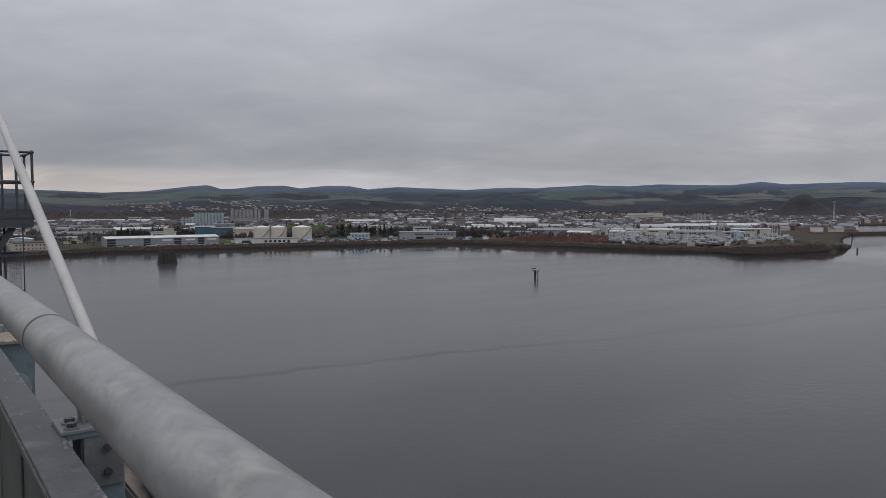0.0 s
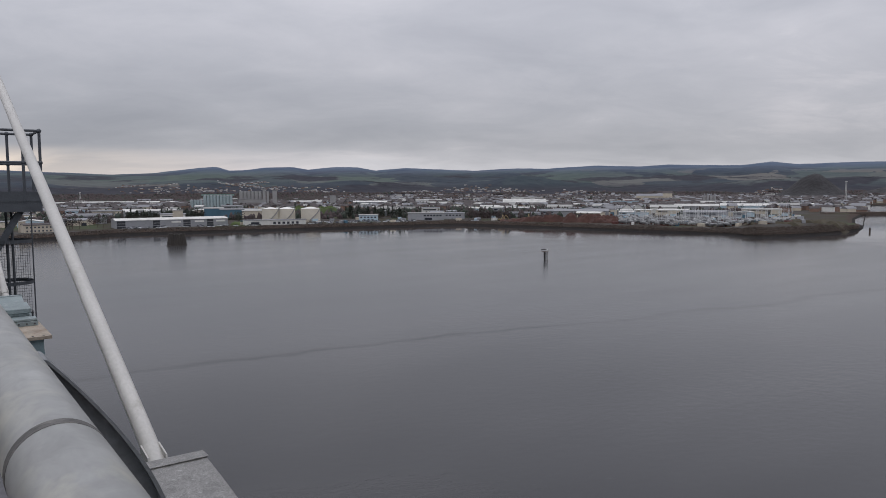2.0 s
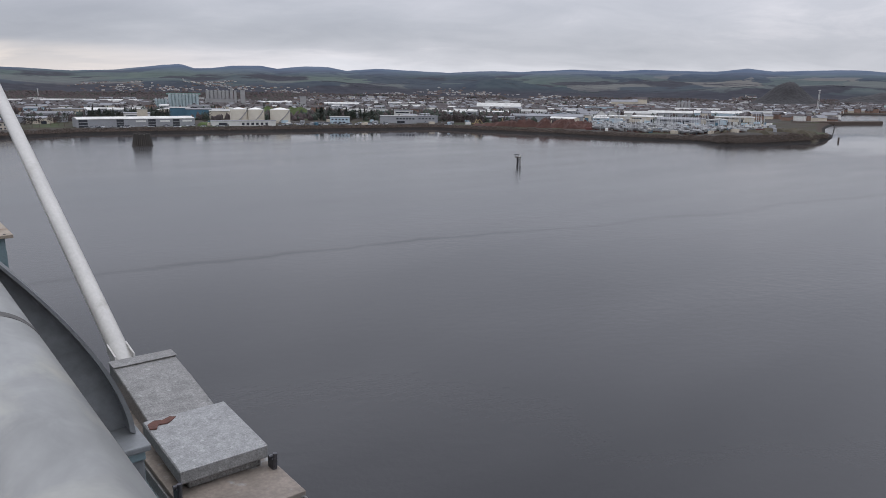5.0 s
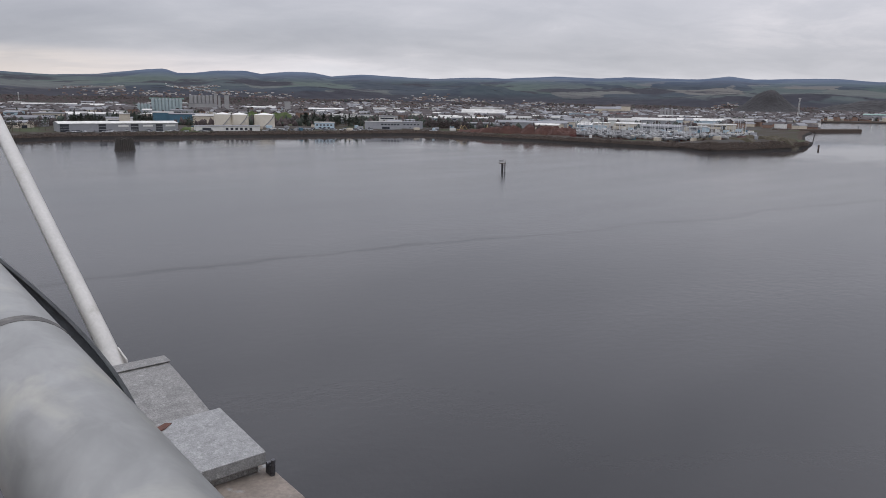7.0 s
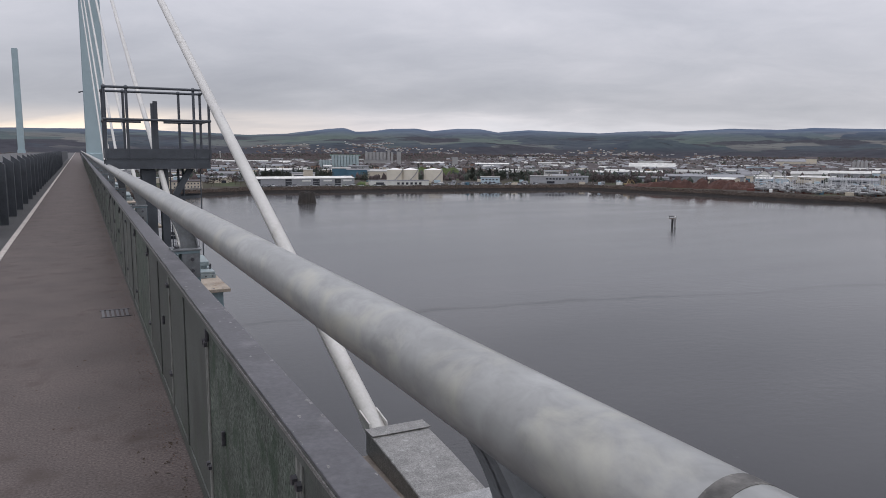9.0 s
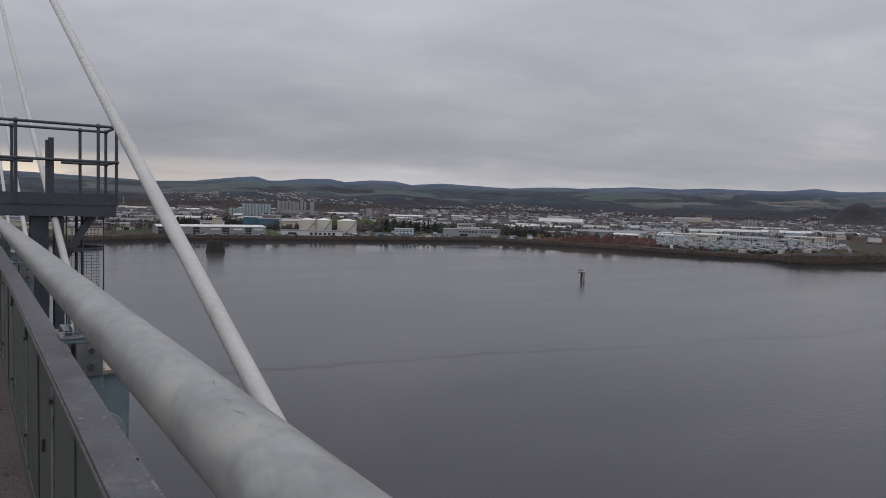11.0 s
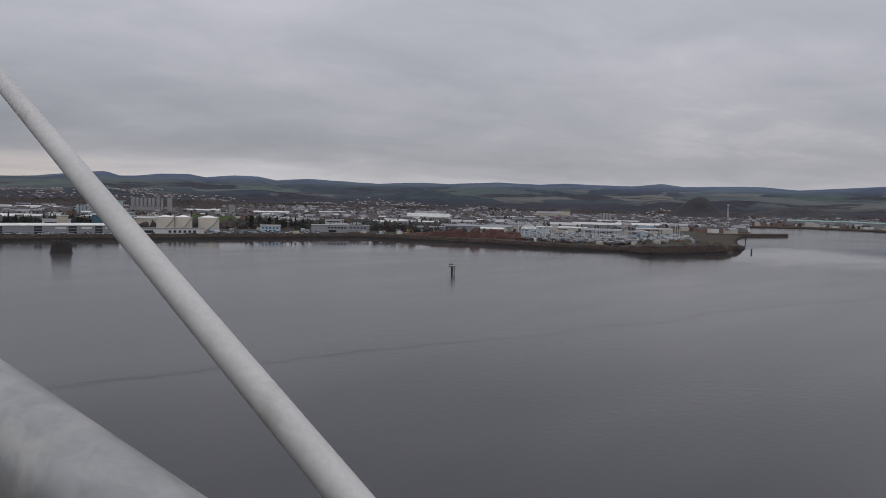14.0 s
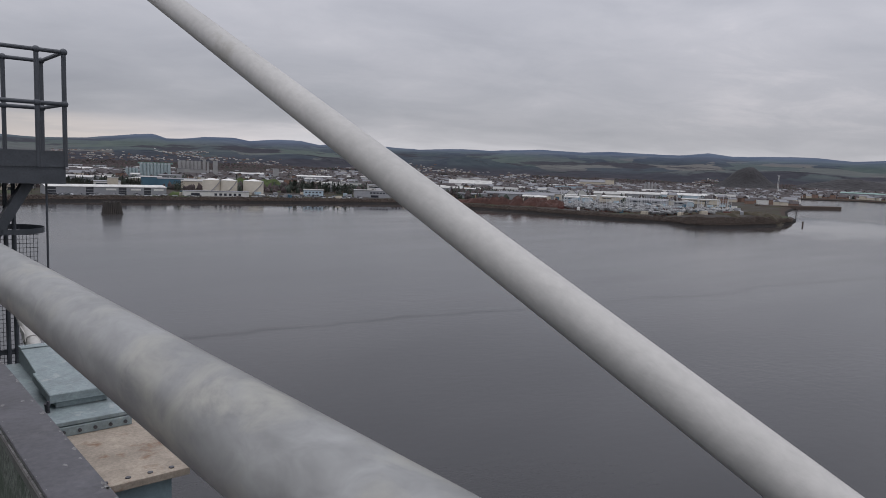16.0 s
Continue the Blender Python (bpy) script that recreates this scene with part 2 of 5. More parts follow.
# parapet beside the footway: a flat-topped rail over steel panels
parapet = thing("parapet", (0, 0, 0), "grey steel footway parapet with flat top rail and lichened panels", "parapet", kind="structure")
bm = B()
add_box(bm, -0.012, 0.100, Y0, Y1, RAIL_Z - 0.010, RAIL_Z, 0.003)
part("top_rail", bm, RAIL, parapet, "flat grey painted top rail with bare scratches")
bm = B()
add_box(bm, -0.012, -0.004, Y0, Y1, RAIL_Z - 0.05, RAIL_Z - 0.0105)
part("rail_lip", bm, PANEL, parapet)
bm = B()
add_box(bm, -0.0165, -0.0125, Y0, Y1, RAIL_Z - 0.022, RAIL_Z - 0.012)
part("rail_bead", bm, COVER, parapet, "worn bare bead under the rail's edge")
bm = B()
add_box(bm, -0.004, 0.070, Y0, Y1, 0.02, 0.10, 0.004)
part("bottom_rail", bm, PANEL, parapet)
def panel_bm():
    bm = B()
    add_box(bm, 0.0, 0.008, -0.725, 0.725, 0.101, RAIL_Z - 0.052, 0.003)
    return bm


panel_mesh, mesh_panel = mesh_of("panel", panel_bm(), PANEL), mesh_of("panel", panel_bm(), MOSS)
bm = B()
add_prism(bm, [(-0.006, -0.030), (-0.006, -0.012), (-0.0005, -0.010), (-0.0005, 0.010), (-0.006, 0.012), (-0.006, 0.030), (-0.001, 0.030), (0.006, 0.020), (0.006, -0.020), (-0.001, -0.030)], "z", 0.101, RAIL_Z - 0.052)
strap_mesh = mesh_of("strap", bm, STRAP)
bm = B()
add_box(bm, -0.008, -0.0005, -0.011, 0.011, 0.101, RAIL_Z - 0.06, 0.003)
rib_mesh = mesh_of("stiffener", bm, PANEL)
bm = B()
add_rod(bm, (-0.020, 0, 0), (-0.0065, 0, 0), 0.014, 6)
panel_bolt = mesh_of("bolt", bm, BOLT)
bm = B()
add_box(bm, -0.016, -0.0005, -0.007, 0.007, -0.03, 0.03, 0.004)
clip_mesh = mesh_of("clip", bm, BOLT)
prng = random.Random(8)
for i in range(-9, 60):
    yc = FIRST - 0.74 + (i + 0.5) * POST / 3
    pieces = [("panel", mesh_panel if i % 3 == 1 else panel_mesh, (0, yc, 0)), ("strap", strap_mesh, (0, yc + POST / 6, 0))]
    if i % 3 != 1:
        pieces.append(("stiffener", rib_mesh, (0, yc + prng.uniform(-0.08, 0.08), 0)))
    if i < 24:
        pieces += [("bolt", panel_bolt, (0, yc + POST / 6 + 0.021 * s, z)) for s in (-1, 1) for z in (0.30, 0.86)]
        pieces += [("clip", clip_mesh, (0, yc + u, z + prng.uniform(-0.01, 0.01))) for u, z in ((-0.36, 0.56), (0.36, 0.56), (0.70, 0.90)) if prng.random() < 0.22]
    for nm, me, at in pieces:
        ob = new(nm, me)
        ob.parent = parapet
        ob.location = at
bm = B()
add_box(bm, 0.012, 0.075, -0.035, 0.035, 0.0, RAIL_Z - 0.012)
post_mesh = mesh_of("post", bm, GALV_DARK)
for i in range(-4, 32):
    ob = new("post", post_mesh)
    ob.parent = parapet
    ob.location = (0, FIRST + i * POST + 0.2, 0)

# the round handrail, in lengths with a dark joint
RING = 6.126
tube = thing("handrail", (0, 0, 0), "thick pale galvanised tubular handrail with sleeve joints and mottled zinc", "handrail", kind="structure")
joints = [RING + k * POST * 2 for k in range(-2, 16)]
bm = B()
add_rod(bm, (0, joints[0], 0), (0, joints[1] - 0.008, 0), 0.058, 40)
length_mesh = mesh_of("tube_length", bm, GALV, True)
for k in range(len(joints) - 1):
    ob = new("tube_length", length_mesh)
    ob.parent = tube
    ob.location = (0, joints[k] - joints[0] + 0.004, TUBE_Z)
bm = B()
add_rod(bm, (0, -0.012, 0), (0, 0.009, 0), 0.0585, 40)
ring_mesh = mesh_of("joint_ring", bm, JOINT, True)
for y in joints:
    ob = new("joint_ring", ring_mesh)
    ob.parent = tube
    ob.location = (0, y, TUBE_Z)


def arm_curves(n=14):
    outer, inner = [], []
    for i in range(n + 1):
        a = i / n
        outer.append((0.278 - 0.218 * a ** 1.6, 0.995 + 0.40 * a))
        inner.append((0.165 - 0.02 * a - 0.115 * a ** 2.0, 0.995 + 0.315 * a))
    return outer, inner


def handrail_arm():
    """A curved I-section arm on a flange plate, clamped to the parapet's post head."""
    t = thing("handrail_arm", (0, 0, 0), "curved galvanised steel arm carrying the handrail, bolted to a post head", "bracket", "handrail arms")
    outer, inner = arm_curves()
    bm = B()
    add_prism(bm, outer + inner[::-1], "y", -0.006, 0.006)
    part("web", bm, GALV_DARK, t)
    for nm, curve, th in (("outer_flange", outer, -0.010), ("inner_flange", inner, 0.010)):
        strip = curve + [(x + th, z + abs(th) * 0.4) for x, z in curve[::-1]]
        bm = B()
        add_prism(bm, strip, "y", -0.045, 0.045)
        part(nm, bm, GALV_DARK, t)
    bm = B()
    add_box(bm, 0.090, 0.288, -0.110, 0.070, 0.981, 0.994, 0.003)
    part("flange_plate", bm, GALV_DARK, t)
    bm = B()
    add_box(bm, 0.098, 0.278, -0.104, 0.064, 0.962, 0.9805, 0.003)
    part("post_head", bm, TEAL, t)
    bm = B()
    add_box(bm, 0.155, 0.276, -0.098, -0.086, 0.79, 0.975, 0.004)
    part("angle_bracket", bm, GALV_DARK, t)
    bm = B()
    add_box(bm, 0.15, 0.280, -0.085, 0.065, -0.7, 0.9615, 0.004)
    add_box(bm, 0.044, 0.15, -0.05, 0.05, -0.5, -0.25)
    part("post", bm, TEAL, t, "grey-teal painted steel post")
    for x, y, z in ((0.125, -0.080, 0.994), (0.130, -0.016, 0.994)):
        bm = B()
        add_rod(bm, (x, y, z + 0.0004), (x, y, z + 0.006), 0.024, 16)
        part("washer", bm, GALV_DARK, t)
        bm = B()
        add_rod(bm, (x, y, z + 0.0064), (x, y, z + 0.019), 0.017, 6)
        part("bolt", bm, BOLT, t, "dark hexagon bolt")
    for z in (0.92, 0.84):
        bm = B()
        add_rod(bm, (0.225, -0.102, z), (0.225, -0.0984, z), 0.021, 16)
        part("washer", bm, GALV_DARK, t)
        bm = B()
        add_rod(bm, (0.225, -0.112, z), (0.225, -0.1024, z), 0.014, 6)
        part("bolt", bm, BOLT, t, "dark hexagon bolt")
    return t


arm = handrail_arm()
arm.matrix_world = pose(0, FIRST, 0)
for k in list(range(-4, 0)) + list(range(1, 26)):
    copy_thing(arm, pose(0, FIRST + k * POST, 0))

# ---- stays and their anchor boxes ----
STAY_X, FOOT_Z, RISE, STAY_0, STAY_STEP, TOWER_Y = 0.850, 0.240, 2.358, 9.09, 7.9, 100.0


def stay(y):
    top = TOWER_Y - 1.0
    h = (top - y) / RISE
    t = thing("stay_cable", (STAY_X, y, FOOT_Z), "white painted steel stay cable rising to the bridge tower", "stay cable", "bridge stays")
    bm = B()
    add_rod(bm, (0.012, -0.70, -0.297), (-0.0176 * h, top - y, h), 0.049, 24)
    part("cable", bm, WHITE, t, smooth=True)
    bm = B()
    d = Vector((0, RISE, 1)).normalized()
    add_rod(bm, d * -0.02, d * 0.14, 0.055, 24, 0.050)
    part("collar", bm, WHITE, t, smooth=True)
    bm = B()
    for s in (-1, 1):
        add_prism(bm, [(-0.05, 0.0), (0.13, 0.045), (0.12, 0.085), (-0.03, 0.06)], "x", 0.047 * s - 0.004, 0.047 * s + 0.004)
    part("gusset", bm, WHITE, t)
    return t


def anchor_box(skin, label):
    """Origin at the stay's foot. A sloping cover, a hinged lid, a bolted step and a rusty base over a teal box."""
    t = thing("stay_anchor_box", (0, 0, 0), label, "anchor box", "stay anchor boxes")
    near = -1.98 if skin is COVER else -2.42
    bm = B()
    add_prism(bm, [(-1.32, -0.06), (-0.10, -0.06), (-0.10, 0.060), (-0.20, 0.057), (-0.45, 0.048), (-0.65, 0.036), (-0.88, 0.020), (-1.32, -0.022)], "x", -0.095, 0.215)
    bmesh.ops.bevel(bm, geom=bm.edges[:], offset=0.004, segments=1, affect="EDGES")
    for v in bm.verts:
        u = min(1.0, max(0.0, (-0.10 - v.co.y) / 0.8))
        v.co.x = v.co.x - (0.045 if v.co.x > 0 else 0.03) * u
    part("cover", bm, skin, t, "dull cover plate with whitish blotches")
    bm = B()
    add_box(bm, -0.098, 0.218, -0.20, -0.097, 0.061, 0.065)
    part("cover_strip", bm, skin, t)
    lid = B()
    add_prism(lid, [(-1.35, -0.020), (-1.35, 0.038), (-0.90, 0.064), (-0.90, 0.008)], "x", -0.165, 0.190)
    bmesh.ops.bevel(lid, geom=lid.edges[:], offset=0.005, segments=1, affect="EDGES")
    lid_ob = part("lid", lid, LIDM if skin is COVER else skin, t, "raised pale lid with rubbed edges")
    bm = B()
    add_prism(bm, [(-0.160, -0.985), (-0.135, -0.995), (-0.120, -0.965), (-0.080, -0.970), (-0.035, -0.930), (-0.055, -0.912), (-0.090, -0.930), (-0.120, -0.915), (-0.155, -0.940)], "z", 0.050, 0.0648)
    if skin is COVER:
        part("rust_mark", bm, RUSTMARK, lid_ob, "red-brown rust mark")
    else:
        bm.free()
    for s in (-1, 1):
        bm = B()
        add_box(bm, 0.011 + 0.190 * s - 0.010, 0.011 + 0.190 * s + 0.010, -1.385, -1.335, -0.075, -0.015, 0.006)
        add_rod(bm, (0.011 + 0.190 * s - 0.016, -1.362, -0.012), (0.011 + 0.190 * s + 0.016, -1.362, -0.012), 0.008, 10)
        add_rod(bm, (0.011 + 0.190 * s, -1.385, -0.045), (0.011 + 0.190 * s, -1.388, 0.012), 0.009, 10)
        part("clasp", bm, BOLT, lid_ob, "rusty toggle clasp")
    bm = B()
    add_box(bm, -0.19, 0.225, -1.60, -0.12, -0.085, -0.061, 0.004)
    part("step", bm, STEP if skin is COVER else skin, t, "brown-stained bolted step flange" if skin is COVER else "bolted step flange")
    bm = B()
    add_box(bm, -0.195, 0.23, -1.61, -0.12, -0.145, -0.090, 0.004)
    part("step", bm, skin, t, "bolted step flange")
    for i in range(5):
        bm = B()
        x = -0.15 + i * 0.085
        add_rod(bm, (x, -1.62, -0.118), (x, -1.609, -0.118), 0.011, 8)
        part("bolt", bm, BOLT, t)
    bm = B()
    add_box(bm, -0.21, 0.27, near, 0.06, -0.185, -0.146, 0.004)
    part("base_plate", bm, PALETEAL if skin is COVER else RUST, t, "pale worn base flange" if skin is COVER else "cream base plate streaked with rust")
    for i in range(4):
        bm = B()
        x = -0.14 + i * 0.11
        add_rod(bm, (x, near + 0.05, -0.146), (x, near + 0.05, -0.141), 0.014, 10)
        part("bolt", bm, BOLT, t)
    bm = B()
    add_prism(bm, [(near + 0.05, -0.186), (0.04, -0.186), (0.04, -2.2), (-1.2, -2.2), (near + 0.36, -1.35), (near + 0.05, -0.95)], "x", -0.19, 0.19)
    part("housing", bm, TEAL, t, "grey-teal painted steel housing")
    bm = B()
    add_box(bm, -0.80, -0.191, -1.2, -0.5, -1.6, -0.9)
    part("strut", bm, TEAL, t)
    bm = B()
    add_prism(bm, [(near + 0.08, -0.34), (near + 0.08, -0.62), (near + 0.36, -0.74), (near + 0.48, -0.62), (near + 0.48, -0.34)], "x", 0.191, 0.199)
    part("access_plate", bm, TEAL, t)
    bm = B()
    add_rod(bm, (-0.03, near - 0.04, -0.74), (-0.03, near + 0.08, -0.74), 0.18, 32)
    add_rod(bm, (-0.03, near - 0.06, -0.74), (-0.03, near - 0.04, -0.74), 0.15, 32)
    part("round_flange", bm, PALETEAL, t, "round pale teal flange", True)
    return t


box = anchor_box(COVER, "dull galvanised stay anchor box with a hinged lid")
box_teal = anchor_box(PALETEAL, "pale teal stay anchor box on a rusty base plate")
for k in range(6):
    y = STAY_0 + k * STAY_STEP
    stay(y)
    if k:
        copy_thing(box_teal, pose(STAY_X - 0.03, y - 0.12, FOOT_Z - 0.05)) if k > 1 else None
box.matrix_world = pose(STAY_X, STAY_0, FOOT_Z)
box_teal.matrix_world = pose(STAY_X - 0.03, STAY_0 + STAY_STEP - 0.12, FOOT_Z - 0.05)

# ---- bridge towers ----
def bridge_tower(name, x0, x1, y, w, label):
    t = thing(name, (x0, y, -0.2), label, "bridge tower", "bridge towers")
    bm = B()
    add_prism(bm, [(0, 0), (x1 - x0, 0), (x1 - x0 - 0.15, 41), (0.15, 41)], "y", 0, w)
    bmesh.ops.bevel(bm, geom=bm.edges[:], offset=0.08, segments=2, affect="EDGES")
    part("leg", bm, TOWER, t)
    bm = B()
    add_box(bm, -0.2, x1 - x0 + 0.2, -0.2, w + 0.2, 0, 1.4, 0.05)
    part("base_collar", bm, TOWER, t)
    bm = B()
    add_box(bm, -0.25, 0.05, w * 0.5 - 0.1, w * 0.5 + 0.1, 8.5, 8.62)
    add_box(bm, -0.45, -0.22, w * 0.5 - 0.12, w * 0.5 + 0.12, 8.4, 8.55)
    part("lamp", bm, DARK, t)
    return t


bridge_tower("bridge_tower", 0.40, 2.75, TOWER_Y, 2.4, "tall pale blue-grey steel bridge tower carrying the stays")
bridge_tower("bridge_tower", -21.9, -19.5, 340.0, 2.4, "distant pale blue-grey steel bridge tower across the carriageway")

# ---- parapet between footway and carriageway ----
bm = B()
add_prism(bm, [(-0.11, -0.3), (0.11, -0.3), (0.11, 1.33), (-0.11, 1.50)], "y", -0.09, 0.09)
rp_mesh = mesh_of("post", bm, DARK)
road_parapet = thing("road_parapet", (-2.08, 0, 0), "dark steel road parapet with close posts and slatted infill", "parapet", kind="structure")
for k in range(44):
    ob = new("post", rp_mesh)
    ob.parent = road_parapet
    ob.location = (0, -14 + k * POST / 1.0 * 0.55 + 0.0, 0)
for z in (0.55, 0.95, 1.30):
    bm = B()
    add_box(bm, -0.17, -0.115, Y0, Y1, z - 0.06, z + 0.06, 0.01)
    part("rail", bm, DARK, road_parapet)
bm = B()
add_box(bm, -0.06, -0.05, 22, Y1, 0.0, 1.28)
part("infill", bm, DARK, road_parapet)

# ---- inspection platform over the handrail ----
PX0, PX1, PY0, PY1, PZ = -0.02, 1.69, 19.42, 20.45, 1.50
platform = thing("inspection_platform", (0, 0, 0), "dark steel inspection platform with tube guard rails and caged ladder", "platform")
bm = B()
add_box(bm, PX0, PX1, PY0, PY1, PZ, PZ + 0.03)
part("grating", bm, DARK, platform)
bm = B()
for y in (PY0, PY1):
    add_box(bm, PX0, PX1, y - 0.012, y + 0.012, PZ + 0.031, PZ + 0.20)
for x in (PX0, PX1):
    add_box(bm, x - 0.012, x + 0.012, PY0 + 0.013, PY1 - 0.013, PZ + 0.031, PZ + 0.20)
part("toe_board", bm, DARK, platform)
for y in (PY0, PY1 - 0.1):
    bm = B()
    add_box(bm, PX0 - 0.02, PX1, y, y + 0.1, PZ - 0.15, PZ - 0.001)
    part("beam", bm, DARK, platform)
posts = [(PX0, PY0), (0.33, PY0), (1.43, PY0), (PX1, PY0), (PX0, PY1), (0.33, PY1), (1.30, PY1), (PX1, PY1)]
bm = B()
add_rod(bm, (0, 0, PZ + 0.03), (0, 0, 2.745), 0.024, 10)
for z in (2.20, 2.745):
    bmesh.ops.create_icosphere(bm, subdivisions=2, radius=0.040, matrix=Matrix.Translation((0, 0, z)))
gp = mesh_of("guard_post", bm, DARK, True)
for x, y in posts:
    ob = new("guard_post", gp)
    ob.parent = platform
    ob.location = (x, y, 0)
for z in (2.20, 2.745):
    back = [((PX0, PY1), (PX1, PY1))] if z > 2.5 else [((PX0, PY1), (0.62, PY1)), ((1.02, PY1), (PX1, PY1))]
    for a, b in [((PX0, PY0), (PX1, PY0)), ((PX1, PY0), (PX1, PY1)), ((PX0, PY0), (PX0, PY1))] + back:
        bm = B()
        add_rod(bm, (*a, z), (*b, z), 0.022, 10)
        part("guard_rail", bm, DARK, platform)
bm = B()
add_box(bm, 0.76, 0.83, PY0 + 0.06, PY0 + 0.16, PZ + 0.03, 2.53)
add_box(bm, 0.72, 0.765, PY0 + 0.06, PY0 + 0.16, PZ + 0.03, 2.49)
part("channel_post", bm, DARK, platform)
for x0, x1 in ((0.52, 0.76), (0.84, 0.97)):
    bm = B()
    add_box(bm, x0, x1, PY0 + 0.1, PY0 + 0.4, -3.0, PZ - 0.16)
    part("column", bm, DARK, platform)
bm = B()
add_prism(bm, [(0.96, 0.75), (1.30, PZ - 0.16), (1.42, PZ - 0.16), (0.96, 0.55)], "y", PY0 + 0.15, PY0 + 0.3)
part("knee_brace", bm, DARK, platform)
for x in (1.16, 1.24):
    bm = B()
    add_rod(bm, (x, PY0 + 0.3, -3.2), (x, PY0 + 0.3, PZ), 0.022, 8)
    part("ladder_stile", bm, DARK, platform)
bm = B()
for x in (1.52, 1.00):
    add_rod(bm, (x, PY0 + 0.1, -3.2), (x, PY0 + 0.1, PZ - 0.1), 0.012, 6)
part("cage_bar", bm, DARK, platform)
for z in (0.83, 0.10, -0.63, -1.36):
    bm = B()
    bmesh.ops.create_cone(bm, cap_ends=False, segments=24, radius1=0.36, radius2=0.36, depth=0.06, matrix=Matrix.Translation((1.2, PY0 + 0.45, z)))
    part("cage_hoop", bm, DARK, platform)
bm = B()
for i in range(15):
    x = 1.02 + i * 0.036
    add_rod(bm, (x, PY0 + 0.62, -2.2), (x, PY0 + 0.62, 0.80), 0.0028, 4)
for i in range(60):
    z = -2.2 + i * 0.05
    add_rod(bm, (1.0, PY0 + 0.62, z), (1.54, PY0 + 0.62, z), 0.0028, 4)
part("cage_mesh", bm, DARK, platform, "wire mesh of the ladder cage")

# drain grate and litter on the footway
bm = B()
for i in range(6):
    add_box(bm, -0.33 + i * 0.045, -0.305 + i * 0.045, 13.62, 13.95, 0.0005, 0.006)
add_box(bm, -0.345, -0.06, 13.60, 13.62, 0.0005, 0.007)
add_box(bm, -0.345, -0.06, 13.95, 13.97, 0.0005, 0.007)
solid("drain_grate", bm, BOLT, "dark iron drain grate let into the footway", "drain")
rng = random.Random(5)
bm = B()
for i in range(1100):
    x = -0.03 - abs(rng.gauss(0, 0.10)) if rng.random() < 0.75 else rng.uniform(-1.5, -0.1)
    y = rng.uniform(3, 60) if rng.random() < 0.8 else rng.gauss(18.5, 1.2)
    s, a = rng.uniform(0.002, 0.007), rng.uniform(0, 6.3)
    q = [bm.verts.new((x + s * math.cos(a + k) * f, y + s * 1.6 * math.sin(a + k) * f, 0.002 + rng.uniform(0, 0.007))) for k, f in ((0, 1), (1.3, 0.5), (2.8, 1), (4.4, 0.55))]
    bm.faces.new(q)
for i in range(620):
    near_wall = rng.random() < 0.6
    x = -0.05 - abs(rng.gauss(0, 0.13)) if near_wall else rng.uniform(-1.4, -0.1)
    y = rng.gauss(18.3, 0.7) if near_wall and rng.random() < 0.4 else 5 + 30 * rng.random() ** 1.8
    s, a = rng.uniform(0.006, 0.017), rng.uniform(0, 6.3)
    q = [bm.verts.new((x + s * math.cos(a + k) * f, y + s * 1.3 * math.sin(a + k) * f, 0.002 + rng.uniform(0, 0.006))) for k, f in ((0, 1), (1.3, 0.45), (2.8, 1), (4.4, 0.5))]
    bm.faces.new(q)
solid("leaf_litter", bm, LEAF, "scattered dead leaves and grit along the parapet", "litter", kind="stuff")
bm = B()
for i in range(4600):
    x = -0.02 - abs(rng.gauss(0, 0.075))
    y, s, a = rng.uniform(3, 45), rng.uniform(0.001, 0.0045), rng.uniform(0, 6.3)
    q = [bm.verts.new((x + s * math.cos(a + k * 2.1), y + s * 1.5 * math.sin(a + k * 2.1), 0.001)) for k in range(3)]
    bm.faces.new((*q,))
    top = bm.verts.new((x, y, 0.003 + s * 0.6))
    for k in range(3):
        bm.faces.new((q[k], q[(k + 1) % 3], top))
solid("edge_grit", bm, GRIT, "red-brown grit gathered at the foot of the parapet", "grit", kind="stuff")
bm = B()
for i in range(420):
    x = rng.choice((0.097 - abs(rng.gauss(0, 0.004)), 0.097 - abs(rng.gauss(0, 0.003)), -0.009 + abs(rng.gauss(0, 0.002)), -0.009 + abs(rng.gauss(0, 0.004)), rng.uniform(0, 0.09)))
    y, s, a = rng.uniform(4, 18), rng.uniform(0.002, 0.010), rng.uniform(0, 6.3)
    if not -0.004 < x - s < 0.095:
        s = 0.002
    q = [bm.verts.new((min(0.098, max(-0.010, x + s * f * math.cos(a + k))), y + s * 2 * f * math.sin(a + k), RAIL_Z + 0.0008)) for k, f in ((0, 1), (1, 0.5), (2.2, 0.9), (3.4, 0.6), (4.9, 0.8))]
    bm.faces.new(q)
solid("paint_chips", bm, COVER, "pale bare chips in the rail's grey paint", "paint chips", kind="stuff")
# fine cracks and scuffs in the tube's coating
bm = B()
for i in range(15):
    y, a = rng.uniform(7.9, 9.7), radians(rng.gauss(104, 16))
    n, ln, wv = 7, rng.uniform(0.010, 0.035), rng.uniform(0, 6.3)
    wd = rng.uniform(0.0002, 0.0005)
    row = []
    for k in range(n):
        yy, aa = y + ln * (k / (n - 1) - 0.5), a + 0.05 * math.sin(wv + k * 0.6)
        h = wd * (1 - abs(2 * k / (n - 1) - 1) * 0.8) / 0.058
        row.append([bm.verts.new((0.0586 * math.cos(q), yy, TUBE_Z + 0.0586 * math.sin(q))) for q in (aa - h, aa + h)])
    for p, q in zip(row, row[1:]):
        bm.faces.new((p[0], p[1], q[1], q[0]))
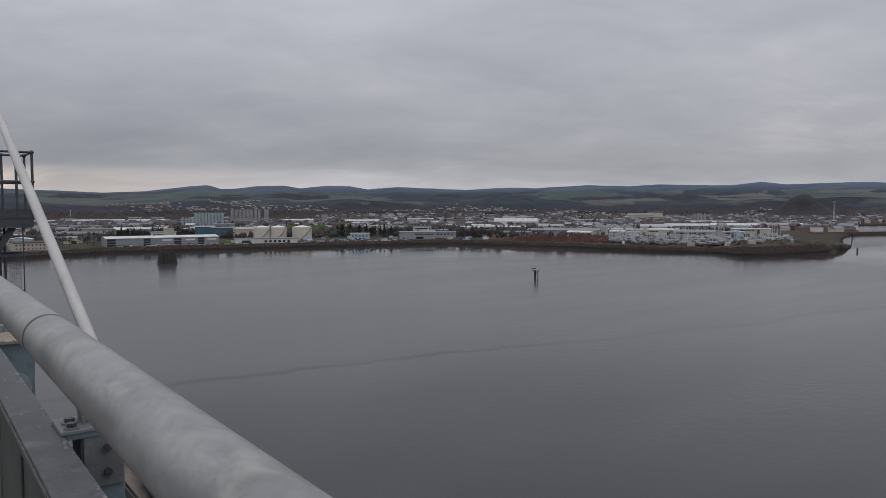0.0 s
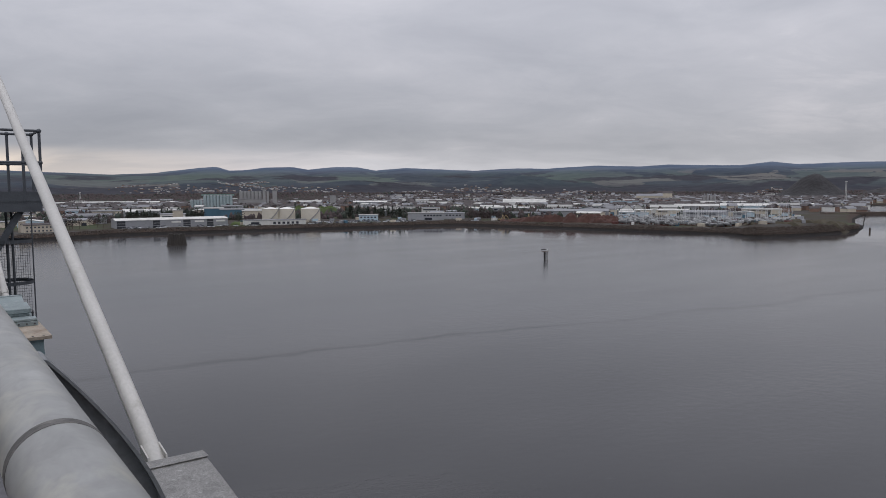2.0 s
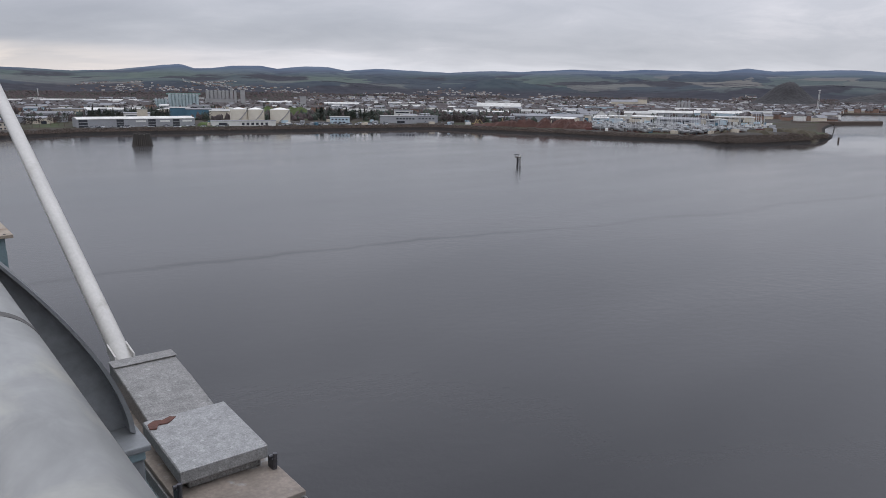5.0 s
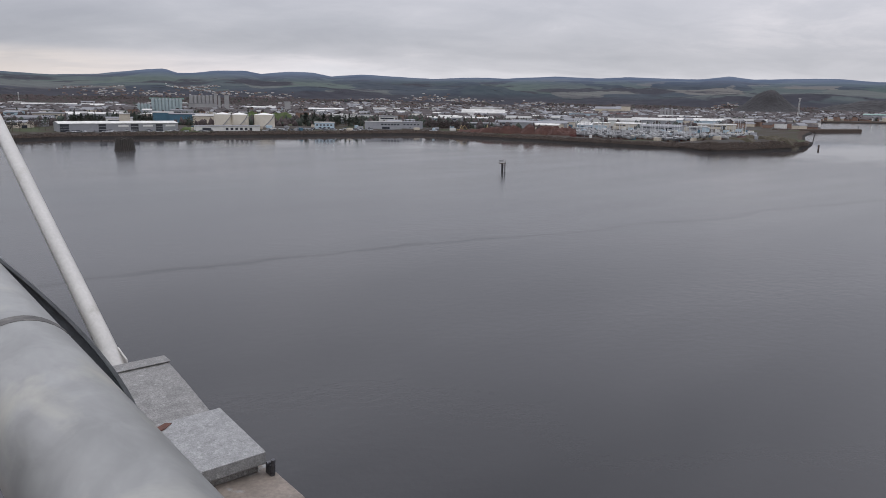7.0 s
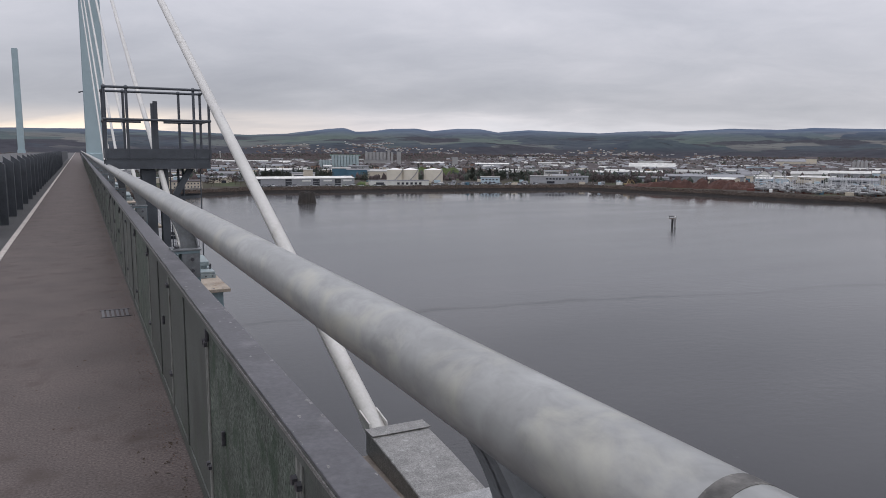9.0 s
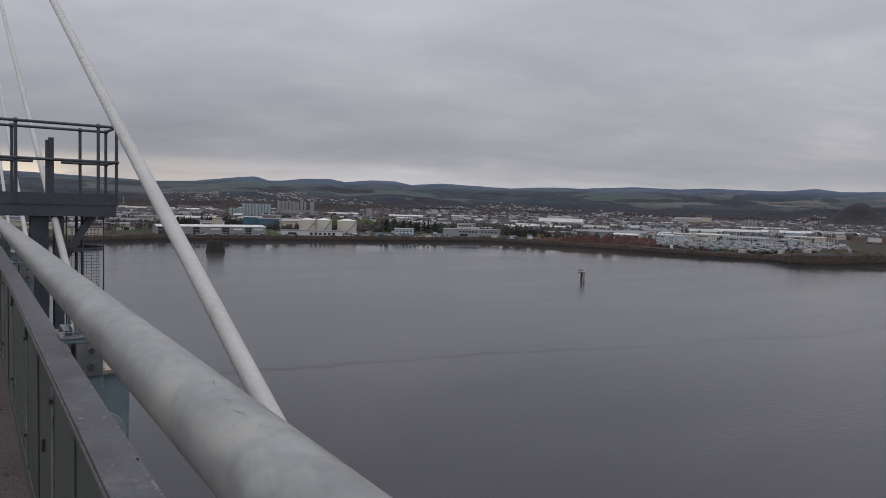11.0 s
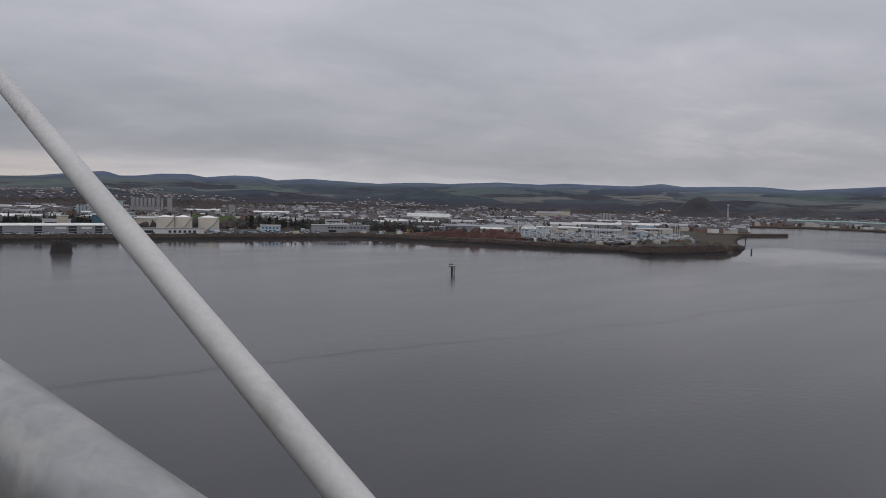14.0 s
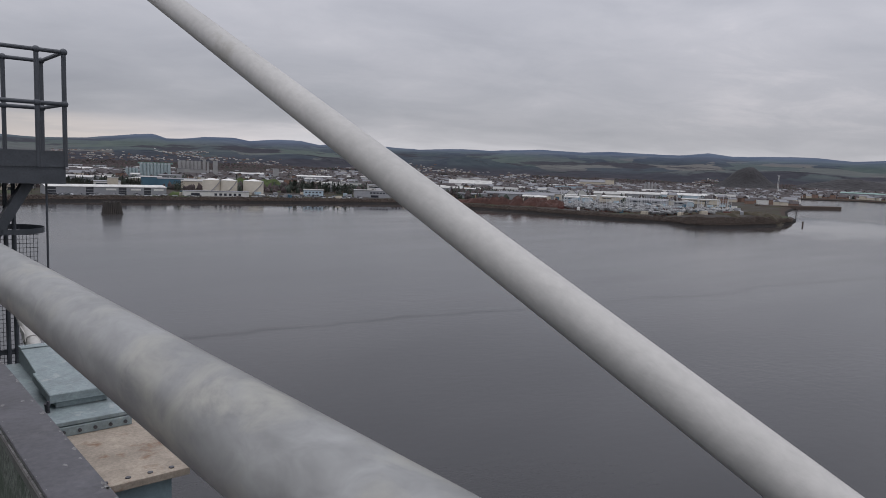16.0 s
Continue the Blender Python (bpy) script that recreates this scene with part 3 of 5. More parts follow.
solid("coating_cracks", bm, JOINT, "short dark cracks and scuffs in the handrail's coating", "cracks", kind="stuff")

# ---- water ----
def water_material():
    m = bpy.data.materials.new("grey_firth_water")
    m.use_nodes = True
    n, l = m.node_tree.nodes, m.node_tree.links
    bsdf = n["Principled BSDF"]
    bsdf.inputs["IOR"].default_value = 1.333
    geo = n.new("ShaderNodeNewGeometry")

    def nz(scale, det, stretch, turn=0.0):
        mp = n.new("ShaderNodeMapping")
        mp.inputs["Scale"].default_value = stretch
        mp.inputs["Rotation"].default_value = (0, 0, turn)
        l.new(geo.outputs["Position"], mp.inputs[0])
        t = n.new("ShaderNodeTexNoise")
        t.inputs["Scale"].default_value, t.inputs["Detail"].default_value = scale, det
        l.new(mp.outputs[0], t.inputs["Vector"])
        return t.outputs[0]

    def mth(op, a, b=None):
        q = n.new("ShaderNodeMath")
        q.operation = op
        for i, v in enumerate((a, b)):
            if v is None:
                continue
            if isinstance(v, (int, float)):
                q.inputs[i].default_value = v
            else:
                l.new(v, q.inputs[i])
        return q.outputs[0]

    # silt and calm lanes drifting with the tide
    patch = nz(0.006, 4, (1.0, 2.6, 1), radians(-30))
    ramp = n.new("ShaderNodeValToRGB")
    ramp.color_ramp.elements[0].position, ramp.color_ramp.elements[0].color = 0.35, (0.024, 0.0245, 0.027, 1)
    ramp.color_ramp.elements[1].position, ramp.color_ramp.elements[1].color = 0.65, (0.054, 0.054, 0.057, 1)
    l.new(patch, ramp.inputs[0])
    # the tide line, a winding rip between two bodies of water
    sepx = n.new("ShaderNodeSeparateXYZ")
    l.new(geo.outputs["Position"], sepx.inputs[0])
    wind = mth("MULTIPLY", mth("SUBTRACT", nz(0.02, 5, (1, 1, 1)), 0.5), 26.0)
    d = mth("ADD", mth("SUBTRACT", mth("ADD", mth("MULTIPLY", sepx.outputs[0], LINE_A), LINE_B), sepx.outputs[1]), wind)
    far = n.new("ShaderNodeVectorMath")
    far.operation = "LENGTH"
    l.new(geo.outputs["Position"], far.inputs[0])
    rip = mth("SUBTRACT", 1.0, mth("MINIMUM", mth("DIVIDE", mth("ABSOLUTE", d), mth("ADD", mth("MULTIPLY", far.outputs["Value"], 0.009), 0.5)), 1.0))
    rip = mth("MULTIPLY", rip, mth("ADD", mth("MULTIPLY", nz(0.05, 3, (1, 1, 1)), 1.4), 0.0))
    rip = mth("MAXIMUM", rip, 0.0)
    mix = n.new("ShaderNodeMix")
    mix.data_type = "RGBA"
    l.new(rip, mix.inputs[0])
    l.new(ramp.outputs[0], mix.inputs[6])
    mix.inputs[7].default_value = (0.016, 0.0165, 0.018, 1)
    l.new(mix.outputs[2], bsdf.inputs["Base Color"])
    lng = n.new("ShaderNodeVectorMath")
    lng.operation = "LENGTH"
    l.new(geo.outputs["Position"], lng.inputs[0])
    # calm water lies close in under the land, with a ragged outer edge; wind-ruffled water outside it
    off = mth("ADD", lng.outputs["Value"], mth("MULTIPLY", mth("SUBTRACT", nz(0.035, 4, (1, 1, 1)), 0.5), 150.0))
    open_water = mth("MINIMUM", mth("MAXIMUM", mth("DIVIDE", mth("SUBTRACT", mth("ABSOLUTE", mth("SUBTRACT", off, 680.0)), 70.0), 110.0), 0.0), 1.0)
    lanes = mth("MULTIPLY", nz(0.03, 5, (0.35, 1.7, 1), radians(-30)), 0.09)
    rough = mth("ADD", mth("ADD", mth("MULTIPLY", patch, 0.03), 0.012), mth("MULTIPLY", open_water, mth("ADD", mth("ADD", lanes, mth("MULTIPLY", patch, 0.06)), 0.06)))
    l.new(mth("SUBTRACT", 0.5, mth("MULTIPLY", rip, 0.25)), bsdf.inputs["Specular IOR Level"])
    l.new(rough, bsdf.inputs["Roughness"])
    height = mth("ADD", mth("MULTIPLY", nz(0.55, 3, (1, 1.5, 1), 0.6), 0.7), mth("MULTIPLY", nz(2.2, 2, (1, 1, 1)), 0.18))
    bp = n.new("ShaderNodeBump")
    bp.inputs["Strength"].default_value, bp.inputs["Distance"].default_value = 0.06, 0.25
    l.new(mth("MULTIPLY", mth("MULTIPLY", mth("POWER", patch, 2.0), 0.95), mth("ADD", mth("MULTIPLY", open_water, 0.85), 0.15)), bp.inputs["Strength"])
    l.new(height, bp.inputs["Height"])
    l.new(bp.outputs[0], bsdf.inputs["Normal"])
    return m


LINE_A, LINE_B = -0.167, 155.5
bm = B()
bmesh.ops.create_circle(bm, cap_ends=True, segments=96, radius=4900, matrix=Matrix.Translation((0, 0, WATER)))
solid("water", bm, water_material(), "calm grey tidal water with a dark winding tide line", "water", kind="structure")


# ---- land ----
def lerp_list(pairs, q):
    if q <= pairs[0][0]:
        return pairs[0][1]
    for (a, va), (b, vb) in zip(pairs, pairs[1:]):
        if q <= b:
            return va + (vb - va) * (q - a) / (b - a)
    return pairs[-1][1]


SHORE = [(-60, 700), (0, 560), (7.2, 590), (11.7, 622), (20, 634), (26.4, 652), (31, 672), (37.5, 706), (42, 668), (46.4, 640), (52.8, 602), (57, 586), (59.6, 556), (62.6, 586), (65.2, 634), (66.4, 700), (66.9, 1640), (70.7, 1720), (76, 1620), (85, 1500), (130, 1200)]
SKYLINE = [(-60, 1.1), (-3, 1.4), (3, 1.45), (9, 1.25), (11.7, 1.14), (14.6, 1.28), (17.8, 1.68), (19, 1.75), (19.9, 1.47), (21.4, 1.55), (22.7, 1.72), (24.6, 1.76), (25.8, 1.56), (28, 1.78), (29.6, 1.75), (31, 1.49), (33.4, 1.7), (35.9, 1.57), (38.8, 1.45), (42.3, 1.62), (44.3, 1.56), (48.4, 1.78), (51.5, 1.67), (53.7, 1.79), (58.7, 1.65), (60.9, 1.89), (62.5, 1.68), (67.6, 1.77), (70.4, 1.55), (75.9, 1.88), (85, 1.6), (130, 1.2)]


def smooth(u):
    u = min(1.0, max(0.0, u))
    return u * u * (3 - 2 * u)


def polar(b, d, z=0.0):
    return Vector((math.sin(radians(b)) * d, math.cos(radians(b)) * d, z))


def ground_z(b, d):
    s = d - lerp_list(SHORE, b)
    p = polar(b, d)
    z = WATER - 1.6 + smooth((s + 4) / 20) * (LAND - WATER + 1.6)
    z += (noise.noise(p * 0.11) * 0.9 + noise.noise(p * 0.31) * 0.45) * smooth((s + 4) / 10) * (1 - smooth((s - 30) / 30))
    if 57 < b < 66.2:
        z += 4.2 * smooth((s - 4) / 22) * (1 - smooth((s - 60) / 60)) * smooth((b - 57) / 3) * smooth((66.2 - b) / 2)
    if b > 63.2 and d < 1100:
        bay = smooth((b - 65.4) / 0.9) * smooth((s - 62) / 40) * (1 - smooth((d - 965) / 40))
        tip = 1 - smooth((66.85 - b) / 1.1) * 1.0
        z += (WATER - 1.6 - z) * max(bay, tip)
    z += 3.0 * smooth((d - 1300) / 1500)
    top = 1.7 + 4800 * math.tan(radians(lerp_list(SKYLINE, b)))
    u = (d - 2350) / 2450
    if u > 0:
        roll = noise.noise(p * 0.0011) * 0.5 + noise.noise(p * 0.0031 + Vector((7, 3, 0))) * 0.25
        z += (top - LAND - 3) * (0.80 * smooth(u) + 0.20 * u) * (1 + 0.30 * roll * (1 - u))
        r1 = 3150 + 260 * noise.noise(Vector((b * 0.09, 1.7, 0)))
        r2 = 3900 + 200 * noise.noise(Vector((b * 0.07, 9.1, 0)))
        z += 40 * max(0, 0.45 + noise.noise(Vector((b * 0.13, 4.2, 0)))) * math.exp(-((d - r1) / 170) ** 2)
        z += 25 * max(0, 0.40 + noise.noise(Vector((b * 0.11, 6.6, 0)))) * math.exp(-((d - r2) / 190) ** 2)
        z += noise.noise(p * 0.012) * 3.0 * min(1, u * 3) * (1 if u < 0.97 else 0.6)
    return z


def land_material():
    m = bpy.data.materials.new("shore_town_and_hill_ground")
    m.use_nodes = True
    n, l = m.node_tree.nodes, m.node_tree.links
    bsdf = n["Principled BSDF"]
    bsdf.inputs["Roughness"].default_value = 0.95
    bsdf.inputs["Specular IOR Level"].default_value = 0.15
    geo = n.new("ShaderNodeNewGeometry")

    def nz(scale, det=4):
        t = n.new("ShaderNodeTexNoise")
        t.inputs["Scale"].default_value, t.inputs["Detail"].default_value, t.inputs["Roughness"].default_value = scale, det, 0.6
        l.new(geo.outputs["Position"], t.inputs["Vector"])
        return t.outputs[0]

    def ramp(fac, stops):
        r = n.new("ShaderNodeValToRGB")
        while len(r.color_ramp.elements) < len(stops):
            r.color_ramp.elements.new(0.5)
        for e, (p, c) in zip(r.color_ramp.elements, stops):
            e.position, e.color = p, (*c, 1)
        l.new(fac, r.inputs[0])
        return r.outputs[0]

    def mix(fac, a, b):
        q = n.new("ShaderNodeMix")
        q.data_type = "RGBA"
        for i, v in ((0, fac), (6, a), (7, b)):
            l.new(v, q.inputs[i])
        return q.outputs[2]

    sepz = n.new("ShaderNodeSeparateXYZ")
    l.new(geo.outputs["Position"], sepz.inputs[0])
    length = n.new("ShaderNodeVectorMath")
    length.operation = "LENGTH"
    l.new(geo.outputs["Position"], length.inputs[0])

    def span(v, a, b):
        q = n.new("ShaderNodeMapRange")
        q.inputs[1].default_value, q.inputs[2].default_value = a, b
        l.new(v, q.inputs[0])
        return q.outputs[0]

    # the shore: dark weed below, brown stone above, then rough grass and yards
    stone = ramp(nz(0.9, 3), [(0.35, (0.026, 0.018, 0.015)), (0.65, (0.074, 0.054, 0.043))])
    weed = ramp(nz(0.5, 3), [(0.4, (0.010, 0.009, 0.009)), (0.7, (0.024, 0.020, 0.017))])
    shore = mix(ramp(span(sepz.outputs[2], WATER, WATER + 3.4), [(0.42, (0, 0, 0)), (0.52, (1, 1, 1))]), weed, stone)
    yard = ramp(nz(0.018, 5), [(0.28, (0.062, 0.088, 0.034)), (0.38, (0.045, 0.052, 0.030)), (0.50, (0.046, 0.036, 0.028)), (0.60, (0.062, 0.060, 0.058)), (0.75, (0.036, 0.027, 0.023))])
    near = mix(span(sepz.outputs[2], LAND - 0.7, LAND - 0.05), shore, yard)
    # farmland in patches, dark plantations, brown woods low down; haze blue in all colours
    vor = n.new("ShaderNodeTexVoronoi")
    vor.inputs["Scale"].default_value = 0.0034
    bend = n.new("ShaderNodeTexNoise")
    bend.inputs["Scale"].default_value, bend.inputs["Detail"].default_value = 0.004, 4
    l.new(geo.outputs["Position"], bend.inputs["Vector"])
    push = n.new("ShaderNodeVectorMath")
    push.operation = "MULTIPLY_ADD"
    push.inputs[1].default_value = (330, 330, 330)
    l.new(bend.outputs["Color"], push.inputs[0])
    l.new(geo.outputs["Position"], push.inputs[2])
    l.new(push.outputs[0], vor.inputs["Vector"])
    bw = n.new("ShaderNodeRGBToBW")
    l.new(vor.outputs["Color"], bw.inputs[0])
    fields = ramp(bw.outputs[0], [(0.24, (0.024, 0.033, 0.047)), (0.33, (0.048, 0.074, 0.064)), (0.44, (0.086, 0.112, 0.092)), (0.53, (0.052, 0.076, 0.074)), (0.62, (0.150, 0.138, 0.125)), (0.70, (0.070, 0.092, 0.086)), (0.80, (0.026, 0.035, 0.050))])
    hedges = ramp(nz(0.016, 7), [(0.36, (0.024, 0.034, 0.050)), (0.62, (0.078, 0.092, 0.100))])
    half = n.new("ShaderNodeValue")
    half.outputs[0].default_value = 0.35
    fields = mix(half.outputs[0], fields, hedges)
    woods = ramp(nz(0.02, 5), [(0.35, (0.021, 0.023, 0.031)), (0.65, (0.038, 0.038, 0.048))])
    cover = ramp(nz(0.0026, 7), [(0.42, (0, 0, 0)), (0.46, (1, 1, 1))])
    high = span(sepz.outputs[2], 0, 26)
    both = n.new("ShaderNodeMath")
    both.operation = "MULTIPLY"
    l.new(cover, both.inputs[0])
    l.new(high, both.inputs[1])
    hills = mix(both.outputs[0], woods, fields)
    # upper slopes: distance haze put into the base colour as paler blue
    hazy_moor = ramp(nz(0.003, 5), [(0.35, (0.050, 0.074, 0.122)), (0.65, (0.096, 0.124, 0.172))])
    hills = mix(span(sepz.outputs[2], 72, 125), hills, hazy_moor)
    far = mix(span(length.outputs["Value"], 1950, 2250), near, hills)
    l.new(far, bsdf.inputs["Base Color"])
    return m


bearings = [-60 + 5 * i for i in range(11)] + [-5 + 0.35 * i for i in range(246)] + [82 + 6 * i for i in range(9)]
steps = [-8, -3, 0, 3, 6, 9, 12, 16, 22, 30, 45, 70, 110, 160, 230, 320, 430, 560, 700, 860, 1040, 1230]
far_rows = [2300 + 65 * i for i in range(39)] + [4900]
verts, faces, width = [], [], 0
for b in bearings:
    base = lerp_list(SHORE, b)
    ring = [base + s for s in steps if base + s < 2280] + [q for q in far_rows]
    need = len(steps) + len(far_rows)
    while len(ring) < need:
        k = len([s for s in steps if base + s < 2280])
        ring.insert(k, ring[k - 1] + (2295 - ring[k - 1]) * 0.5)
    width = need
    for d in ring:
        verts.append(polar(b, d, ground_z(b, d) if d < 4850 else ground_z(b, 4820) - 60))
for i in range(len(bearings) - 1):
    for j in range(width - 1):
        a = i * width + j
        faces.append((a, a + width, a + width + 1, a + 1))
me = bpy.data.meshes.new("ground")
me.from_pydata(verts, [], faces)
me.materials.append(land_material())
for p in me.polygons:
    p.use_smooth = True
tagged(new("ground", me), "low shore, town land and wooded farmland hills", "ground", kind="structure")

# ---- town materials ----
W_GREY = mat("grey_cladding", (0.30, 0.31, 0.33), 0.6, 0.1, 0.08, 0.4, 3, 0.05, piece=0.15)
W_WHITE = mat("white_render", (0.62, 0.62, 0.60), 0.7, 0.0, 0.08, 0.4, 3, 0.05, piece=0.12)
W_CREAM = mat("cream_render", (0.50, 0.45, 0.37), 0.7, 0.0, 0.08, 0.4, 3, 0.05, piece=0.12)
W_BLUE = mat("blue_cladding", (0.06, 0.14, 0.20), 0.55, 0.0, 0.1, 0.4, 3, 0.05)
W_PALE = mat("pale_blue_cladding", (0.42, 0.53, 0.60), 0.55, 0.0, 0.08, 0.4, 3, 0.05)
W_BRICK = mat("brown_brick_wall", (0.20, 0.13, 0.10), 0.85, 0.0, 0.15, 0.5, 3, 0.1, piece=0.2)
R_PALE = mat("pale_sheet_roof", (0.42, 0.42, 0.405), 0.6, 0.1, 0.22, 0.15, 1.2, 0.05, (0.28, 0.28, 0.26), 0.60, piece=0.38, stain_soft=0.15)
R_GREY = mat("grey_sheet_roof", (0.19, 0.195, 0.21), 0.65, 0.1, 0.12, 0.2, 3, 0.05, piece=0.25)
R_GREEN = mat("green_sheet_roof", (0.17, 0.27, 0.24), 0.65, 0.0, 0.12, 0.2, 3, 0.05)
R_SLATE = mat("dark_slate_roof", (0.058, 0.050, 0.052), 0.75, 0.0, 0.45, 0.06, 1.0, 0.05, (0.13, 0.10, 0.09), 0.58)
R_RED = mat("dull_red_tile_roof", (0.095, 0.045, 0.040), 0.85, 0.0, 0.3, 0.2, 2, 0.05)
PANE = mat("dark_window_glass", (0.03, 0.035, 0.045), 0.15, 0.0, 0.2, 0.5, 3, 0.0)
TANK = mat("cream_tank_paint", (0.60, 0.56, 0.48), 0.55, 0.0, 0.06, 0.2, 2, 0.03)
SILO = mat("pale_teal_silo_steel", (0.36, 0.44, 0.46), 0.45, 0.3, 0.08, 0.3, 2, 0.03)
CONC = mat("grey_concrete", (0.30, 0.30, 0.30), 0.8, 0.0, 0.12, 0.1, 2, 0.1)
GRASS = mat("rough_green_grass", (0.060, 0.085, 0.028), 0.95, 0.0, 0.35, 0.08, 1.5, 0.4, (0.055, 0.045, 0.030), 0.58, bump_size=0.4)
SCRUB = mat("brown_winter_scrub", (0.046, 0.037, 0.022), 0.95, 0.0, 0.4, 0.15, 1.5, 0.5, (0.045, 0.050, 0.022), 0.56, bump_size=0.4)
EARTH = mat("red_brown_earth", (0.066, 0.031, 0.025), 0.95, 0.0, 0.3, 0.12, 1.5, 0.5, bump_size=0.6)
TIMBER = mat("wet_brown_timber", (0.075, 0.055, 0.045), 0.75, 0.0, 0.3, 1.0, 8, 0.3, bump_size=0.05)
ROCK = mat("brown_grey_boulder", (0.058, 0.044, 0.036), 0.9, 0.0, 0.4, 0.5, 4, 0.4, bump_size=0.1)
BARK = mat("grey_bark", (0.09, 0.07, 0.055), 0.9, 0.0, 0.3, 3, 20, 0.3)
EVERGREEN = mat("dark_evergreen_leaf", (0.024, 0.033, 0.024), 0.85, 0.0, 0.4, 0.7, 6, 0.0)
# hill hedges: blue added to the base colour in place of haze
HAZE_HEDGE = mat("haze_blue_hedge", (0.050, 0.054, 0.062), 0.95, 0.0, 0.3, 0.02, 0.4, 0.0)
HILLWOOD = mat("bare_brown_hill_wood", (0.031, 0.030, 0.033), 0.95, 0.0, 0.35, 0.03, 0.35, 0.0, (0.022, 0.026, 0.026), 0.55, stain_soft=0.1)
PILE = mat("wet_dark_pile_timber", (0.034, 0.029, 0.025), 0.7, 0.0, 0.4, 0.8, 6, 0.3, bump_size=0.05)
BARE = mat("brown_bare_twigs", (0.046, 0.034, 0.034), 0.9, 0.0, 0.45, 0.05, 6, 0.0)
HULL = mat("white_boat_gelcoat", (0.27, 0.275, 0.28), 0.35, 0.0, 0.05, 1, 5, 0.0, piece=0.7)
MASTM = mat("bare_alloy_mast", (0.55, 0.56, 0.57), 0.4, 0.3, 0.05, 1, 5, 0.0)
CARM = mat("car_paint", (0.35, 0.36, 0.38), 0.35, 0.0, 0.05, 1, 5, 0.0, piece=0.8)
TYRE = mat("black_tyre", (0.02, 0.02, 0.02), 0.8, 0.0, 0.1, 1, 5, 0.0)
REDD = mat("red_oxide_paint", (0.11, 0.04, 0.034), 0.7, 0.0, 0.2, 1, 5, 0.0)
YELL = mat("yellow_plant_paint", (0.27, 0.20, 0.10), 0.6, 0.0, 0.15, 1, 5, 0.0)


def shed_meshes(w, l, h, pitch, wall, roof, overhang=0.4):
    """Walls with gables and a thick double-pitched roof; x across the front, y back."""
    bm = B()
    add_prism(bm, [(0, 0), (l, 0), (l, h), (l / 2, h + pitch * l / 2), (0, h)], "x", -w / 2, w / 2)
    walls = mesh_of("wall", bm, wall)
    bm = B()
    t = 0.35
    e, r = h - overhang * pitch, h + pitch * l / 2
    add_prism(bm, [(-overhang, e + 0.02), (l / 2, r + 0.02), (l + overhang, e + 0.02), (l + overhang, e + t), (l / 2, r + t), (-overhang, e + t)], "x", -w / 2 - overhang, w / 2 + overhang)
    return walls, mesh_of("roof", bm, roof)


def building(name, b, d, w, l, h, pitch, wall, roof, label, category, group="", turn=None, z=None, windows=()):
    """windows: (x from the middle, sill height, width, height) on the front."""
    g = (ground_z(b, d) if z is None else z) - 0.15
    p = polar(b, d, g)
    t = new(name)
    t.matrix_world = pose(p.x, p.y, p.z, 0, 0, -b if turn is None else turn)
    tagged(t, label, category, group)
    wm, rm = shed_meshes(w, l, h, pitch, wall, roof)
    for nm, me in (("wall", wm), ("roof", rm)):
        ob = new(nm, me)
        ob.parent = t
    for x, s, ww, hh in windows:
        bm = B()
        add_box(bm, x - ww / 2, x + ww / 2, -0.12, 0.06, s, s + hh)
        win = part("window", bm, W_GREY, t)
        bm = B()
        add_box(bm, x - ww / 2 + 0.12, x + ww / 2 - 0.12, -0.16, -0.125, s + 0.12, s + hh - 0.12)
        part("pane", bm, PANE, win)
    return t


def front(b0, b1, d0, d1):
    """Middle bearing and distance, width and turn of a front that runs between two bearings."""
    a, c = polar(b0, d0), polar(b1, d1)
    m, v = (a + c) / 2, c - a
    return math.degrees(math.atan2(m.x, m.y)), m.length, v.length, math.degrees(math.atan2(v.y, v.x))


# the long grey works shed on the shore
b, d, w, turn = front(11.75, 19.55, 656, 676)
shed = building("works_shed", b, d, w, 24, 7.2, 0.12, W_GREY, R_PALE, "long grey industrial shed with dark glazed bays and pale roof", "shed", turn=turn)
for f, ww in ((-0.455, 0.07), (-0.155, 0.06), (0.115, 0.065), (0.33, 0.06)):
    bm = B()
    add_box(bm, f * w - ww * w / 2, f * w + ww * w / 2, -0.25, 0.1, 0.3, 7.0)
    bay = part("glazed_bay", bm, PANE, shed, "dark glazed entrance bay")
    for q in (2.4, 4.6):
        bm = B()
        add_box(bm, f * w - ww * w / 2, f * w + ww * w / 2, -0.32, -0.255, q, q + 0.3)
        part("transom", bm, W_GREY, bay)
for f in (0.02, 0.23, 0.43):
    bm = B()
    add_box(bm, f * w - 4, f * w + 4, -0.2, 0.05, 4.6, 6.0)
    part("sign_board", bm, W_WHITE, shed, "plain white sign board")
# cream box on the shed's yard
building("plant_room", 16.0, 720, 9, 9, 13, 0.02, W_CREAM, R_PALE, "small cream block behind the works shed", "building")
# white office row with dark windows
b, d, w, turn = front(20.75, 25.4, 668, 676)
building("white_office", b, d, w, 12, 4.6, 0.05, W_WHITE, R_GREY, "low white office building with a row of dark windows", "office", turn=turn, windows=[(-w * 0.02 + i * 4.1, 1.0, 2.4, 2.2) for i in range(6)] + [(-w * 0.33, 0.8, 7.5, 2.4)])
